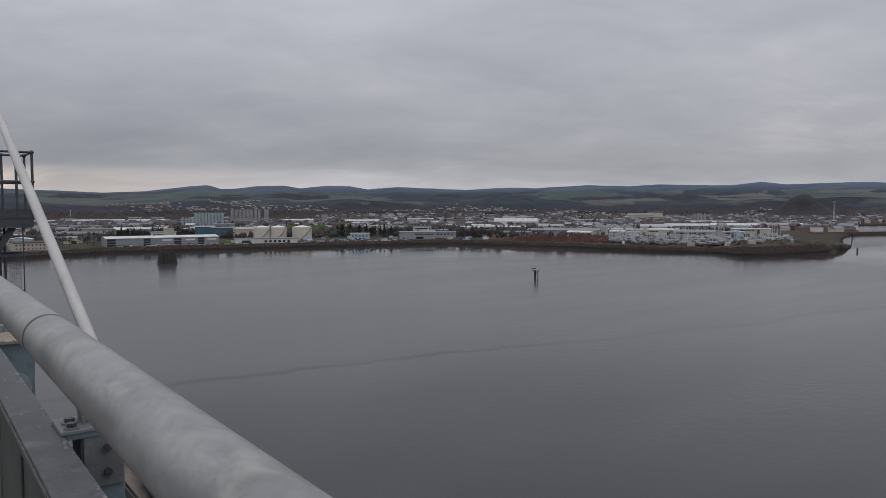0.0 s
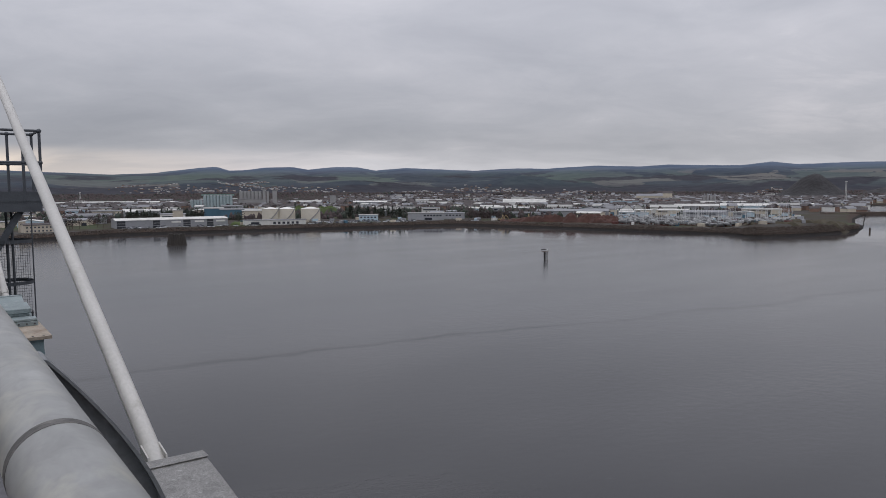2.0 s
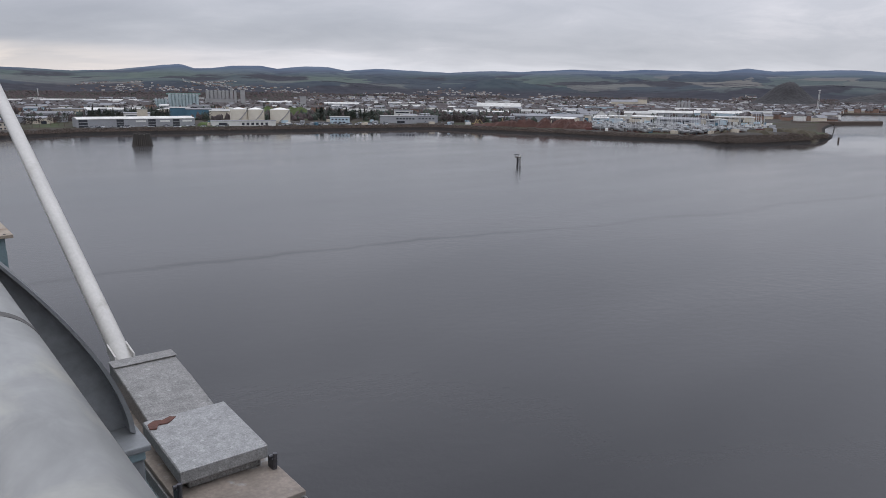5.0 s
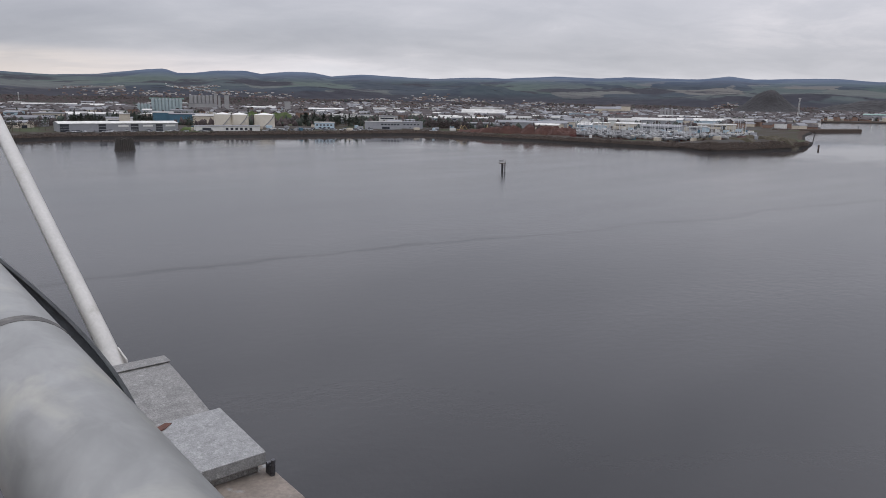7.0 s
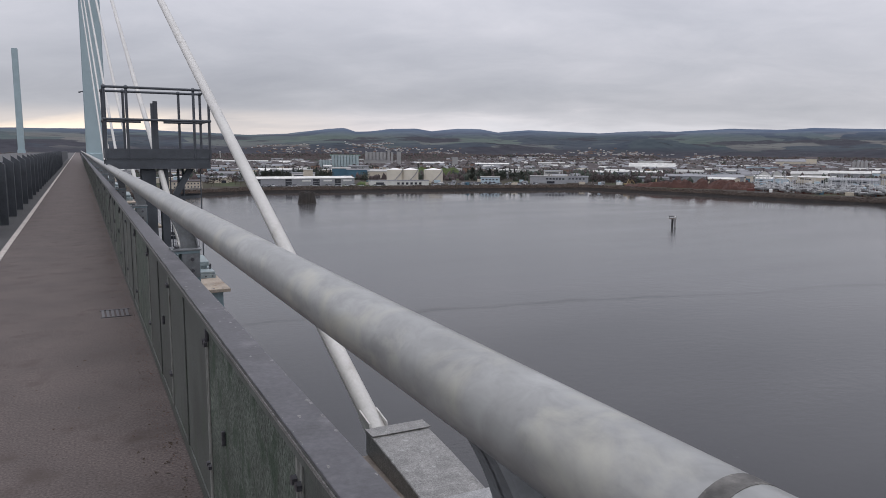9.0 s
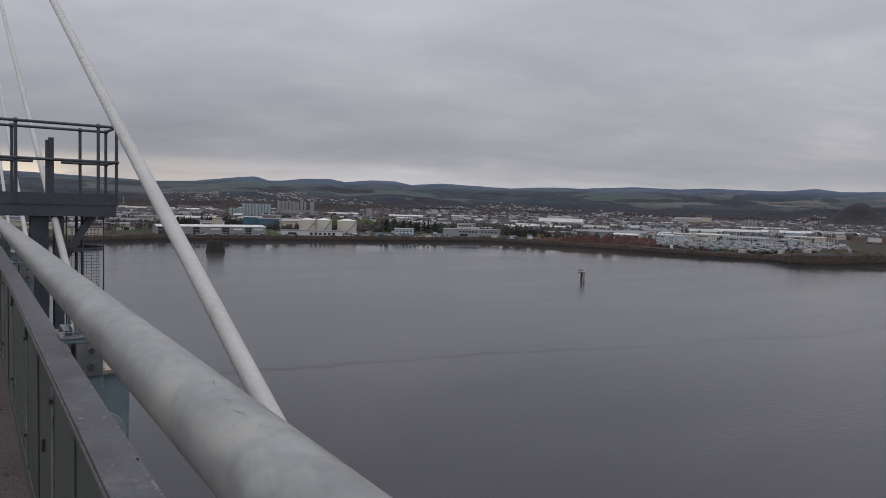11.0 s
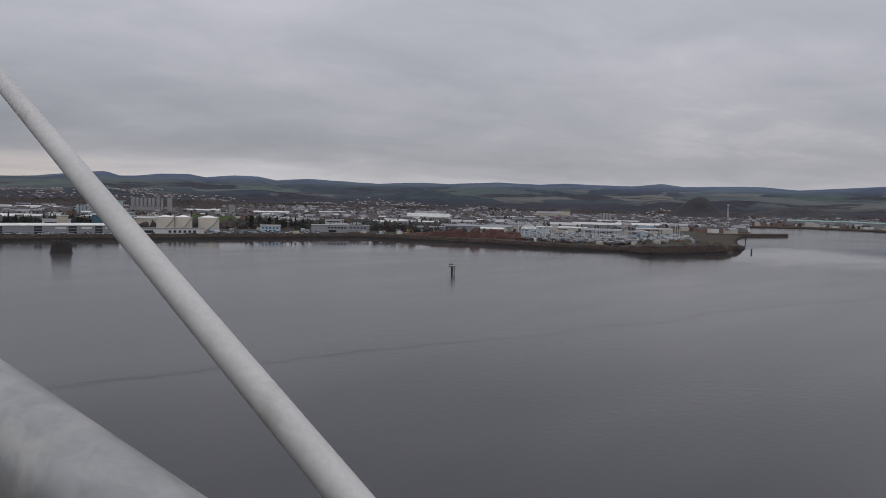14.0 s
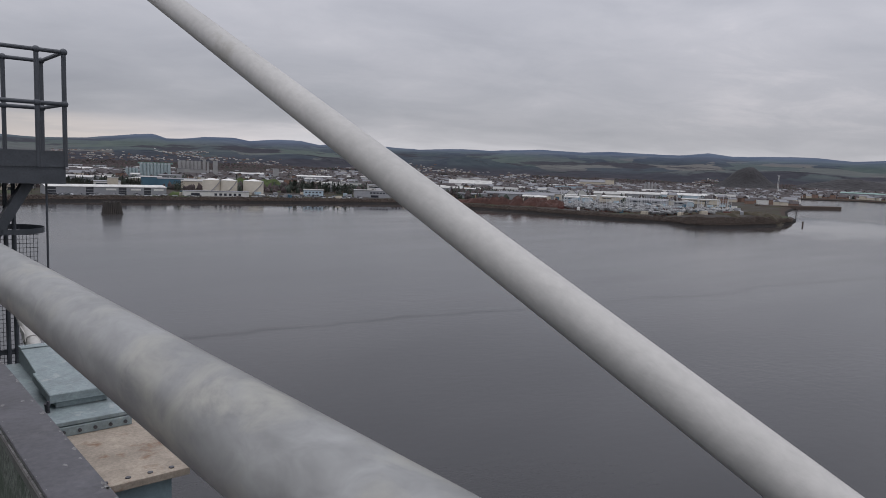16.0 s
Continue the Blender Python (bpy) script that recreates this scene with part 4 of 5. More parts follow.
# storage tanks
def storage_tank(b, d, r, h):
    p = polar(b, d, ground_z(b, d) - 0.1)
    t = thing("storage_tank", p, "round cream storage tank with a low cone roof and stair", "tank", "storage tanks")
    bm = B()
    add_rod(bm, (0, 0, 0), (0, 0, h), r, 48)
    part("shell", bm, TANK, t, smooth=True)
    bm = B()
    add_rod(bm, (0, 0, h), (0, 0, h + 1.9), r + 0.15, 48, 0.4)
    part("roof", bm, W_WHITE, t, smooth=True)
    bm = B()
    for i in range(18):
        a = radians(215 + i * 4.2 + b)
        q = Vector((math.cos(a) * (r + 0.4), math.sin(a) * (r + 0.4), 0.4 + i * h / 18))
        add_box(bm, q.x - 0.45, q.x + 0.45, q.y - 0.45, q.y + 0.45, q.z, q.z + 0.75)
    part("stair", bm, CONC, t, "grey spiral stair")


for b0, b1 in ((22.1, 23.42), (23.3, 24.6), (25.02, 26.52)):
    storage_tank((b0 + b1) / 2, 765, 765 * math.tan(radians((b1 - b0) / 2)), 12.4)
building("pump_house", 21.5, 850, 26, 16, 8.0, 0.10, W_CREAM, R_PALE, "cream store with a pale flat roof", "building")


# silo bank and mill
def silo(b, d, r, h, material, label, cone=2.0):
    p = polar(b, d, LAND - 0.1)
    t = thing("silo", p, label, "silo", "grain silos")
    bm = B()
    add_rod(bm, (0, 0, 0), (0, 0, h), r, 20)
    part("shell", bm, material, t, smooth=True)
    bm = B()
    add_rod(bm, (0, 0, h), (0, 0, h + cone), r, 20, 0.5)
    part("roof", bm, R_GREY, t)


for i in range(9):
    silo(18.0 + i * 0.235, 1250, 2.45, 22.5, SILO, "tall pale teal steel grain silo")
for i in range(4):
    silo(17.05 + i * 0.22, 1240, 2.2, 15.5, SILO, "shorter pale teal steel grain silo")
bm = B()
add_box(bm, -26, 26, -1.6, 1.6, 22.6, 25.0)
p = polar(18.95, 1252, LAND)
gallery = part("silo_gallery", bm, R_GREEN, None)
gallery.matrix_world = pose(p.x, p.y, p.z, 0, 0, -18.95)
tagged(gallery, "green conveyor gallery along the silo tops", "gallery")
for i in range(6):
    silo(20.65 + i * 0.28, 1330, 3.2, 29.5, CONC, "tall grey concrete silo", 0.4)
building("mill", 21.4, 1300, 44, 14, 16, 0.02, CONC, R_GREY, "grey concrete mill building", "mill")
for b, w, h in ((22.35, 5, 33), (22.62, 4, 30), (23.15, 8, 31)):
    building("mill_tower", b, 1325, w, 8, h, 0.02, CONC, R_GREY, "slim grey concrete mill tower", "tower", "mill towers")
building("mill_tower", 27.6, 1420, 11, 9, 20, 0.02, CONC, R_GREY, "squat grey concrete tower", "tower", "mill towers")
building("blue_warehouse", 19.9, 860, 27, 20, 9.5, 0.10, W_BLUE, R_GREY, "dark blue clad warehouse", "warehouse")
building("blue_warehouse", 18.6, 880, 22, 20, 10.5, 0.10, W_BLUE, R_PALE, "blue warehouse with a pale roof", "warehouse")
building("pale_blue_house", 30.25, 722, 19, 12, 6.4, 0.10, W_PALE, R_PALE, "small pale blue office with dark windows", "office", windows=[(-7 + i * 3.4, 3.6, 2.0, 1.4) for i in range(5)] + [(-4 + i * 4, 0.8, 2.2, 1.6) for i in range(3)])
building("shore_office", 34.8, 742, 37, 14, 7.4, 0.06, W_GREY, R_PALE, "two-storey grey office with a band of dark windows", "office", windows=[(-1 + i * 3.2, 4.2, 2.5, 1.7) for i in range(6)] + [(2.5, 0.4, 8, 2.5)])
building("shore_office", 37.05, 765, 22, 12, 6.6, 0.08, W_GREY, R_GREY, "smaller grey office beside the shore road", "office", windows=[(-8 + i * 3.6, 3.6, 2.2, 1.5) for i in range(5)])
b, d, w, turn = front(6.0, 8.15, 628, 634)
building("cream_terrace", b, d, w, 9, 6.0, 0.25, W_CREAM, R_SLATE, "cream harbour terrace with two rows of small windows", "terrace", turn=turn, windows=[(-w / 2 + 2.2 + i * 2.7, s, 1.2, 1.3) for i in range(8) for s in (0.9, 3.6)])
building("cream_terrace", 5.9, 640, 5, 6, 8.5, 0.02, W_CREAM, R_PALE, "short cream stair tower", "terrace")
for b, d, w, mt in ((55.6, 1040, 58, W_GREY), (58.9, 1080, 62, W_PALE), (61.4, 1130, 46, W_GREY), (57.3, 1290, 80, W_WHITE), (53.4, 980, 40, W_WHITE)):
    building("long_warehouse", b, d, w, 34, 7.4, 0.16, mt, R_PALE, "long warehouse with a pale ribbed roof", "warehouse", "harbour warehouses")
for b, d, w in ((70.6, 1790, 70), (73.0, 1760, 90), (75.4, 1700, 60)):
    building("green_warehouse", b, d, w, 30, 12, 0.14, W_GREY, R_GREEN, "grey quay warehouse with a green roof", "warehouse", "quay warehouses")
building("grandstand", 50.4, 1240, 46, 18, 11, -0.16, W_PALE, R_GREY, "pale blue stand with a raking dark roof", "stand")

building("long_terrace", 52.6, 1480, 110, 10, 6, 0.6, W_BRICK, R_RED, "long brick terrace under a dull red tiled roof", "terrace")
building("cream_hall", 52.3, 1760, 60, 18, 14, 0.5, W_CREAM, R_GREY, "large cream hall rising over the town", "hall")
building("cream_hall", 53.6, 1790, 22, 14, 20, 0.6, W_CREAM, R_SLATE, "tall cream hall with a steep slate roof", "hall")
building("white_store", 42.7, 1180, 70, 30, 10, 0.35, W_WHITE, R_PALE, "broad white store with a pale pitched roof", "store")
building("white_store", 40.9, 1015, 92, 22, 5.5, 0.10, W_GREY, R_PALE, "long low store with a pale roof", "store")
building("white_store", 45.4, 1010, 34, 20, 7.0, 0.25, W_WHITE, R_PALE, "white store with a broad pitched roof", "store")
building("pale_school", 42.9, 1680, 70, 16, 12, 0.05, W_WHITE, R_PALE, "pale flat-roofed school among trees", "school")
building("grey_store", 47.0, 830, 62, 20, 6.5, 0.18, W_GREY, R_GREY, "grey store behind the earth heaps", "store")
for b, d in ((50.9, 960), (51.7, 985)):
    building("white_house", b, d, 15, 12, 7.0, 0.7, W_WHITE, R_SLATE, "white gabled house behind the boatyard", "house", "white houses", turn=90 - b)
for i in range(4):
    silo(56.2 + i * 0.24, 1360, 2.3, 19.0, CONC, "pale brown concrete silo behind the warehouses", 3.5)
for b, d, w in ((8.3, 1560, 80), (11.4, 1600, 95), (14.6, 1570, 70), (25.6, 1500, 60), (30.5, 1420, 66), (34.5, 1560, 80)):
    building("long_depot", b, d, w, 40, 7.5, 0.10, W_GREY, R_PALE, "very long depot with a pale sheet roof", "depot", "estate depots")

# ---- the rest of the works estate and town ----
rng = random.Random(11)
walls_r = [W_GREY, W_WHITE, W_CREAM, W_PALE, W_GREY, W_GREY]
roofs_r = [R_PALE, R_PALE, R_PALE, R_GREY, R_GREY, R_GREEN]
kinds = []
for i in range(22):
    w, l, h = rng.uniform(12, 52), rng.uniform(9, 28), rng.uniform(4, 8.5)
    shell = shed_meshes(w, l, h, rng.uniform(0.04, 0.2), rng.choice(walls_r), rng.choice(roofs_r))
    bm = B()
    add_box(bm, -w * 0.42, w * rng.uniform(-0.1, 0.3), -0.12, 0.05, h * 0.62, h * 0.80)
    band = mesh_of("window_band", bm, PANE)
    bm = B()
    x0 = rng.uniform(0.05, 0.3) * w
    add_box(bm, x0, x0 + 4.5, -0.15, 0.05, 0.2, min(4.2, h * 0.58))
    kinds.append((w, shell + (band, mesh_of("shutter", bm, rng.choice((W_BLUE, DARK, W_BRICK, PANE))))))
taken = [(polar(q, r), 62) for q, r in ((15.6, 670), (23, 672), (22.5, 765), (25, 765), (17.5, 1245), (19, 1250), (21.5, 1320), (30, 722), (35, 742), (37, 765), (56, 1040), (59, 1080), (61.6, 1130), (19.5, 870), (7, 632))]
taken += [(polar(q, 805), 34) for q in (12.8, 14.6, 16.4, 18.0)] + [(polar(q, 830), 36) for q in (28.8, 30.4, 32.2)] + [(polar(q, 770), 30) for q in (38.6, 40.2)]
placed = 0
for i in range(6000):
    if placed >= 296:
        break
    b = rng.uniform(-3, 64)
    d = 730 + (2150 - 730) * rng.random() ** 1.7
    if d < lerp_list(SHORE, b) + 70 or (b > 48 and d < 820) or (b > 60.5 and d < 1120) or (38 < b < 50 and d < 800):
        continue
    p = polar(b, d)
    w, meshes = rng.choice(kinds)
    if any((p - q).length < r + w * 0.45 for q, r in taken):
        continue
    taken.append((p, w * 0.42 + 8))
    t = new("works_unit")
    t.matrix_world = pose(p.x, p.y, ground_z(b, d) - 0.3, 0, 0, -b + rng.choice((0, 6, -8, 84, -20)))
    tagged(t, "low works unit with a sheet roof on the estate", "works unit", "estate units")
    for nm, me in zip(("wall", "roof", "window_band", "shutter"), meshes):
        ob = new(nm, me)
        ob.parent = t
    placed += 1


def joined(name, verts, faces, material, label, category, soft=False):
    me = bpy.data.meshes.new(name)
    me.from_pydata(verts, [], faces)
    if soft:
        me.polygons.foreach_set("use_smooth", [True] * len(faces))
    me.materials.append(material)
    return tagged(new(name, me), label, category, kind="stuff")


def add_house(vs, fs, rs, rf, p, w, l, h, a):
    """A house body and its roof into two shared lists."""
    c, s = math.cos(a), math.sin(a)
    def at(x, y, z):
        return (p.x + c * x - s * y, p.y + s * x + c * y, p.z + z)
    o = len(vs)
    vs += [at(x, y, z) for z in (-1, h) for x, y in ((-w, -l), (w, -l), (w, l), (-w, l))]
    fs += [(o, o + 1, o + 5, o + 4), (o + 1, o + 2, o + 6, o + 5), (o + 2, o + 3, o + 7, o + 6), (o + 3, o, o + 4, o + 7)]
    o = len(rs)
    rs += [at(-w * 1.05, -l * 1.1, h), at(w * 1.05, -l * 1.1, h), at(w * 1.05, l * 1.1, h), at(-w * 1.05, l * 1.1, h), at(-w * 1.05, 0, h + l * 0.75), at(w * 1.05, 0, h + l * 0.75)]
    rf += [(o, o + 1, o + 5, o + 4), (o + 2, o + 3, o + 4, o + 5), (o + 1, o + 2, o + 5), (o + 3, o, o + 4), (o, o + 3, o + 2, o + 1)]


lists = [([], [], [], []) for _ in range(3)]
for i in range(7600):
    b, d = rng.uniform(-4, 82), 1050 + 1500 * rng.random() ** 0.85
    if d < lerp_list(SHORE, b) + 40:
        continue
    if noise.noise(polar(b, d) * 0.004) < -0.22 or (polar(b, d) - polar(63.5, 2380)).length < 150:
        continue
    if d > 1640 + 60 * noise.noise(Vector((b * 0.8, 2.0, 0))) and b < 27:
        continue
    p = polar(b, d, ground_z(b, d))
    add_house(*lists[rng.choice((0, 0, 1, 2, 2))], p, rng.uniform(4, 9), rng.uniform(3, 5), rng.uniform(3.5, 7.5), rng.uniform(0, 6.3))
for i in range(1800):
    b, d = rng.uniform(54, 82), rng.uniform(1500, 2330)
    if d < lerp_list(SHORE, b) + 40 or (polar(b, d) - polar(63.5, 2380)).length < 110:
        continue
    p = polar(b, d, ground_z(b, d))
    add_house(*lists[rng.choice((0, 2, 2, 2, 1))], p, rng.uniform(4, 9), rng.uniform(3, 5), rng.uniform(3, 5.5), rng.uniform(0, 6.3))
estates = [(15.5, 2950, 2.6, 60), (18.5, 2880, 1.8, 45), (20.5, 3120, 1.5, 40), (23.0, 2980, 2.2, 55), (26.5, 2820, 1.6, 60), (34.5, 2760, 2.0, 45), (38.5, 2900, 2.6, 60), (41.5, 2840, 1.6, 40), (47.0, 2760, 2.0, 50), (61.0, 2700, 1.5, 50), (13.0, 3250, 1.0, 40), (21.5, 3350, 0.8, 30)]
for i in range(800):
    eb, ed, sb, sd = rng.choice(estates)
    b, d = eb + rng.gauss(0, sb * 0.5), ed + rng.gauss(0, sd)
    p = polar(b, d, ground_z(b, d))
    add_house(*lists[rng.choice((0, 1, 2, 2))], p, rng.uniform(2.5, 6), rng.uniform(1.6, 2.4), rng.uniform(1.2, 2.2), rng.uniform(-0.4, 0.4) - radians(b))
for (vs, fs, rs, rf), wm, rm in zip(lists, (W_WHITE, W_CREAM, W_BRICK), (R_SLATE, R_GREY, R_SLATE)):
    joined("town_house_walls", vs, fs, wm, "walls of the distant town's houses", "houses")
    joined("town_house_roofs", rs, rf, rm, "roofs of the distant town's houses", "houses")


# ---- woods, trees ----
def clump(vs, fs, p, r, h, rnd, sides=4):
    """A ragged low crown for far woods."""
    o = len(vs)
    a0 = rnd.uniform(0, 6.3)
    for z, f in ((-0.1, 0.85), (0.55, 1.0)):
        for k in range(sides):
            a = a0 + k * 6.2832 / sides + rnd.uniform(-0.4, 0.4)
            q = r * f * rnd.uniform(0.6, 1.3)
            vs.append((p.x + math.cos(a) * q, p.y + math.sin(a) * q, p.z + h * (z + rnd.uniform(-0.15, 0.15))))
    vs.append((p.x + rnd.uniform(-0.3, 0.3) * r, p.y + rnd.uniform(-0.3, 0.3) * r, p.z + h * rnd.uniform(0.85, 1.2)))
    for k in range(sides):
        n2 = (k + 1) % sides
        fs.append((o + k, o + n2, o + sides + n2, o + sides + k))
        fs.append((o + sides + k, o + sides + n2, o + 2 * sides))


woods = {0: ([], []), 1: ([], []), 2: ([], [])}


def plant(b, d, r, h, dark):
    p = polar(b, d, ground_z(b, d) - 0.5)
    clump(*woods[2 if dark == 1.0 else 0 if rng.random() < dark else 1], p, r, h, rng)


# the broad brown wood behind the estate, and its belt round the town's far side
for i in range(26000):
    b = rng.uniform(-5, 29) if i % 2 else rng.uniform(25, 84)
    if b < 27:
        d = rng.uniform(1660, 2750)
        if noise.noise(polar(b, d) * 0.0035 + Vector((5, 2, 0))) > 0.32:
            continue
    else:
        d = rng.uniform(2250, 2720)
        if noise.noise(polar(b, d) * 0.0045) > 0.12:
            continue
    plant(b, d, rng.uniform(3.0, 5.5), rng.uniform(5, 9), 0.15)
# trees among the sheds and houses
for i in range(26000):
    b, d = rng.uniform(-4, 80), 790 + 1500 * rng.random() ** 1.3
    if d < lerp_list(SHORE, b) + 60 or (b > 48 and d < 860) or (b > 59 and d < 1150):
        continue
    if d < 930 and rng.random() < 0.6:
        continue
    if noise.noise(polar(b, d) * 0.006 + Vector((1, 8, 0))) > -0.02 and rng.random() < 0.72:
        continue
    if d < 1300 and any((polar(b, d) - q).length < rr * 0.6 for q, rr in taken):
        continue
    plant(b, d, rng.uniform(1.8, 4.2), rng.uniform(3.5, 9), 0.5)
# thin hedges over the nearer farmland, their colour blued for distance haze
for i in range(90):
    b0, d0, db = rng.uniform(2, 82), rng.uniform(2750, 3500), rng.uniform(0.8, 2.6)
    dd, n2 = rng.uniform(-40, 40), int(20 + 14 * db)
    for k in range(n2):
        if rng.random() < 0.6:
            plant(b0 + db * k / n2 + rng.gauss(0, 0.02), d0 + dd * k / n2 + rng.gauss(0, 4), rng.uniform(2.0, 4.0), rng.uniform(0.9, 1.8), 1.0)
joined("far_evergreen_woods", *woods[0], EVERGREEN, "dark evergreen woods on the far land", "woods", True)
joined("hill_plantations", *woods[2], HAZE_HEDGE, "blue-green spruce plantations and hedges on the hills", "woods")
joined("far_bare_woods", *woods[1], BARE, "brown leafless winter woods on the far land", "woods", True)


def tree_meshes(seed, h, spread, leaf, conifer):
    r = random.Random(seed)
    bm = B()
    add_rod(bm, (0, 0, -0.4), (0, 0, h * 0.8), h * 0.030, 7, h * 0.008)
    limbs = []
    for i in range(9):
        z = h * (0.25 + 0.06 * i)
        a, q = i * 2.4 + r.uniform(-0.4, 0.4), spread * r.uniform(0.5, 0.9) * (1 - 0.07 * i)
        tip = Vector((math.cos(a) * q, math.sin(a) * q, z + h * (0.02 if conifer else 0.2)))
        add_rod(bm, (0, 0, z), tip, h * 0.010, 5, h * 0.003)
        limbs.append(tip)
    trunk = mesh_of("trunk", bm, BARK)
    vs, fs = [], []
    for i in range(150):
        if conifer:
            z = r.uniform(0.12, 1.0)
            q = spread * (1.05 - z) * math.sqrt(r.random())
            a = r.uniform(0, 6.3)
            c = Vector((math.cos(a) * q, math.sin(a) * q, z * h))
        else:
            c = r.choice(limbs) + Vector((r.gauss(0, spread * 0.28), r.gauss(0, spread * 0.28), r.gauss(0.05 * h, h * 0.10)))
        s = h * r.uniform(0.03, 0.065)
        u = Vector((r.gauss(0, 1), r.gauss(0, 1), r.gauss(0, 1))).normalized()
        v = u.orthogonal().normalized()
        o = len(vs)
        vs += [c + u * s, c + v * s * 0.7, c - u * s, c - v * s * 0.7]
        fs.append((o, o + 1, o + 2, o + 3))
    me = bpy.data.meshes.new("crown")
    me.from_pydata(vs, [], fs)
    me.materials.append(leaf)
    return trunk, me


protos = [tree_meshes(s, 9, 4.2, EVERGREEN, False) for s in (1, 2)] + [tree_meshes(3, 12, 3.0, EVERGREEN, True)] + [tree_meshes(s, 8, 4.0, BARE, False) for s in (4, 5)]
spots = [(rng.uniform(12.5, 18.2), rng.uniform(775, 830), rng.choice((0, 1, 1, 2))) for _ in range(80)]
spots += [(rng.uniform(28.4, 33.2), rng.uniform(790, 870), rng.choice((0, 1, 2))) for _ in range(70)]
spots += [(rng.uniform(38.2, 41.5), rng.uniform(745, 800), rng.choice((3, 4))) for _ in range(30)]
spots += [(rng.uniform(8.5, 11.3), rng.uniform(650, 760), rng.choice((3, 4, 0))) for _ in range(16)]
spots += [(rng.uniform(19.8, 21), rng.uniform(690, 720), 0) for _ in range(4)]
spots += [(rng.uniform(0, 62), rng.uniform(900, 1700), rng.choice((0, 1, 2, 3, 4))) for _ in range(120)]
for b, d, k in spots:
    p = polar(b, d, 0)
    if d > 880 and any((p - q).length < 14 for q, r in taken):
        continue
    dark = k < 3
    t = new("tree")
    t.matrix_world = pose(p.x, p.y, ground_z(b, d) - 0.1, 0, 0, rng.uniform(0, 360)) @ Matrix.Scale(rng.uniform(0.75, 1.15), 4)
    tagged(t, "dark evergreen tree near the shore estate" if dark else "leafless brown winter tree near the shore", "tree", "shore trees")
    for nm, me in zip(("trunk", "crown"), protos[k]):
        ob = new(nm, me)
        ob.parent = t

# ---- shore stones ----
vs, fs = [], []
for i in range(9000):
    b = rng.uniform(2, 66.1) if rng.random() < 0.55 else rng.uniform(47, 66.1)
    s = rng.uniform(7.5, 18)
    d = lerp_list(SHORE, b) + s
    p = polar(b, d, ground_z(b, d))
    r = rng.uniform(0.35, 1.1)
    o = len(vs)
    for z, f, n2 in ((-0.4, 1.0, 4), (0.55, 0.75, 4)):
        for k in range(n2):
            a = k * 1.571 + rng.uniform(-0.4, 0.4)
            vs.append((p.x + math.cos(a) * r * f * rng.uniform(0.8, 1.2), p.y + math.sin(a) * r * f, p.z + z * r * rng.uniform(0.7, 1.2)))
    fs += [(o, o + 1, o + 5, o + 4), (o + 1, o + 2, o + 6, o + 5), (o + 2, o + 3, o + 7, o + 6), (o + 3, o, o + 4, o + 7), (o + 4, o + 5, o + 6, o + 7)]
joined("shore_boulders", vs, fs, ROCK, "brown-grey boulders of the shore revetment", "boulders")


# ---- wooded hills behind the harbour ----
def wooded_hill(b, d, w, l, h, seed, label):
    """A rounded hill whose skin is lumpy with tree crowns."""
    c, vs, fs, n = polar(b, d, LAND), [], [], 84
    ca, sa = math.cos(radians(-b)), math.sin(radians(-b))
    for i in range(n + 1):
        for j in range(n + 1):
            u, v = i / n * 2 - 1, j / n * 2 - 1
            r = math.hypot(u * (1.0 + 0.12 * math.sin(seed + 2 * v)), v)
            q = Vector((u * w / 2, v * l / 2, 0))
            crown = noise.noise(q * 0.16 + Vector((seed, 0, 0))) * 1.5 + noise.noise(q * 0.34 + Vector((0, seed, 0))) * 0.9
            z = h * math.exp(-(r / 0.50) ** 2) * (1 + 0.12 * noise.noise(q * 0.02 + Vector((seed, 3, 0)))) + crown * min(1.0, 3 * max(0.0, 1 - r)) - 4 * max(0.0, r - 0.9)
            vs.append((c.x + ca * q.x - sa * q.y, c.y + sa * q.x + ca * q.y, c.z + 2.0 + z))
    for i in range(n):
        for j in range(n):
            a = i * (n + 1) + j
            fs.append((a, a + n + 1, a + n + 2, a + 1))
    me = bpy.data.meshes.new("wooded_hill")
    me.from_pydata(vs, [], fs)
    me.materials.append(HILLWOOD)
    tagged(new("wooded_hill", me), label, "hill", kind="structure")


wooded_hill(63.5, 2380, 285, 240, 70, 3, "small round hill covered in bare brown woods")
wooded_hill(70.2, 2640, 700, 380, 46, 7, "long low hill under bare brown woods")

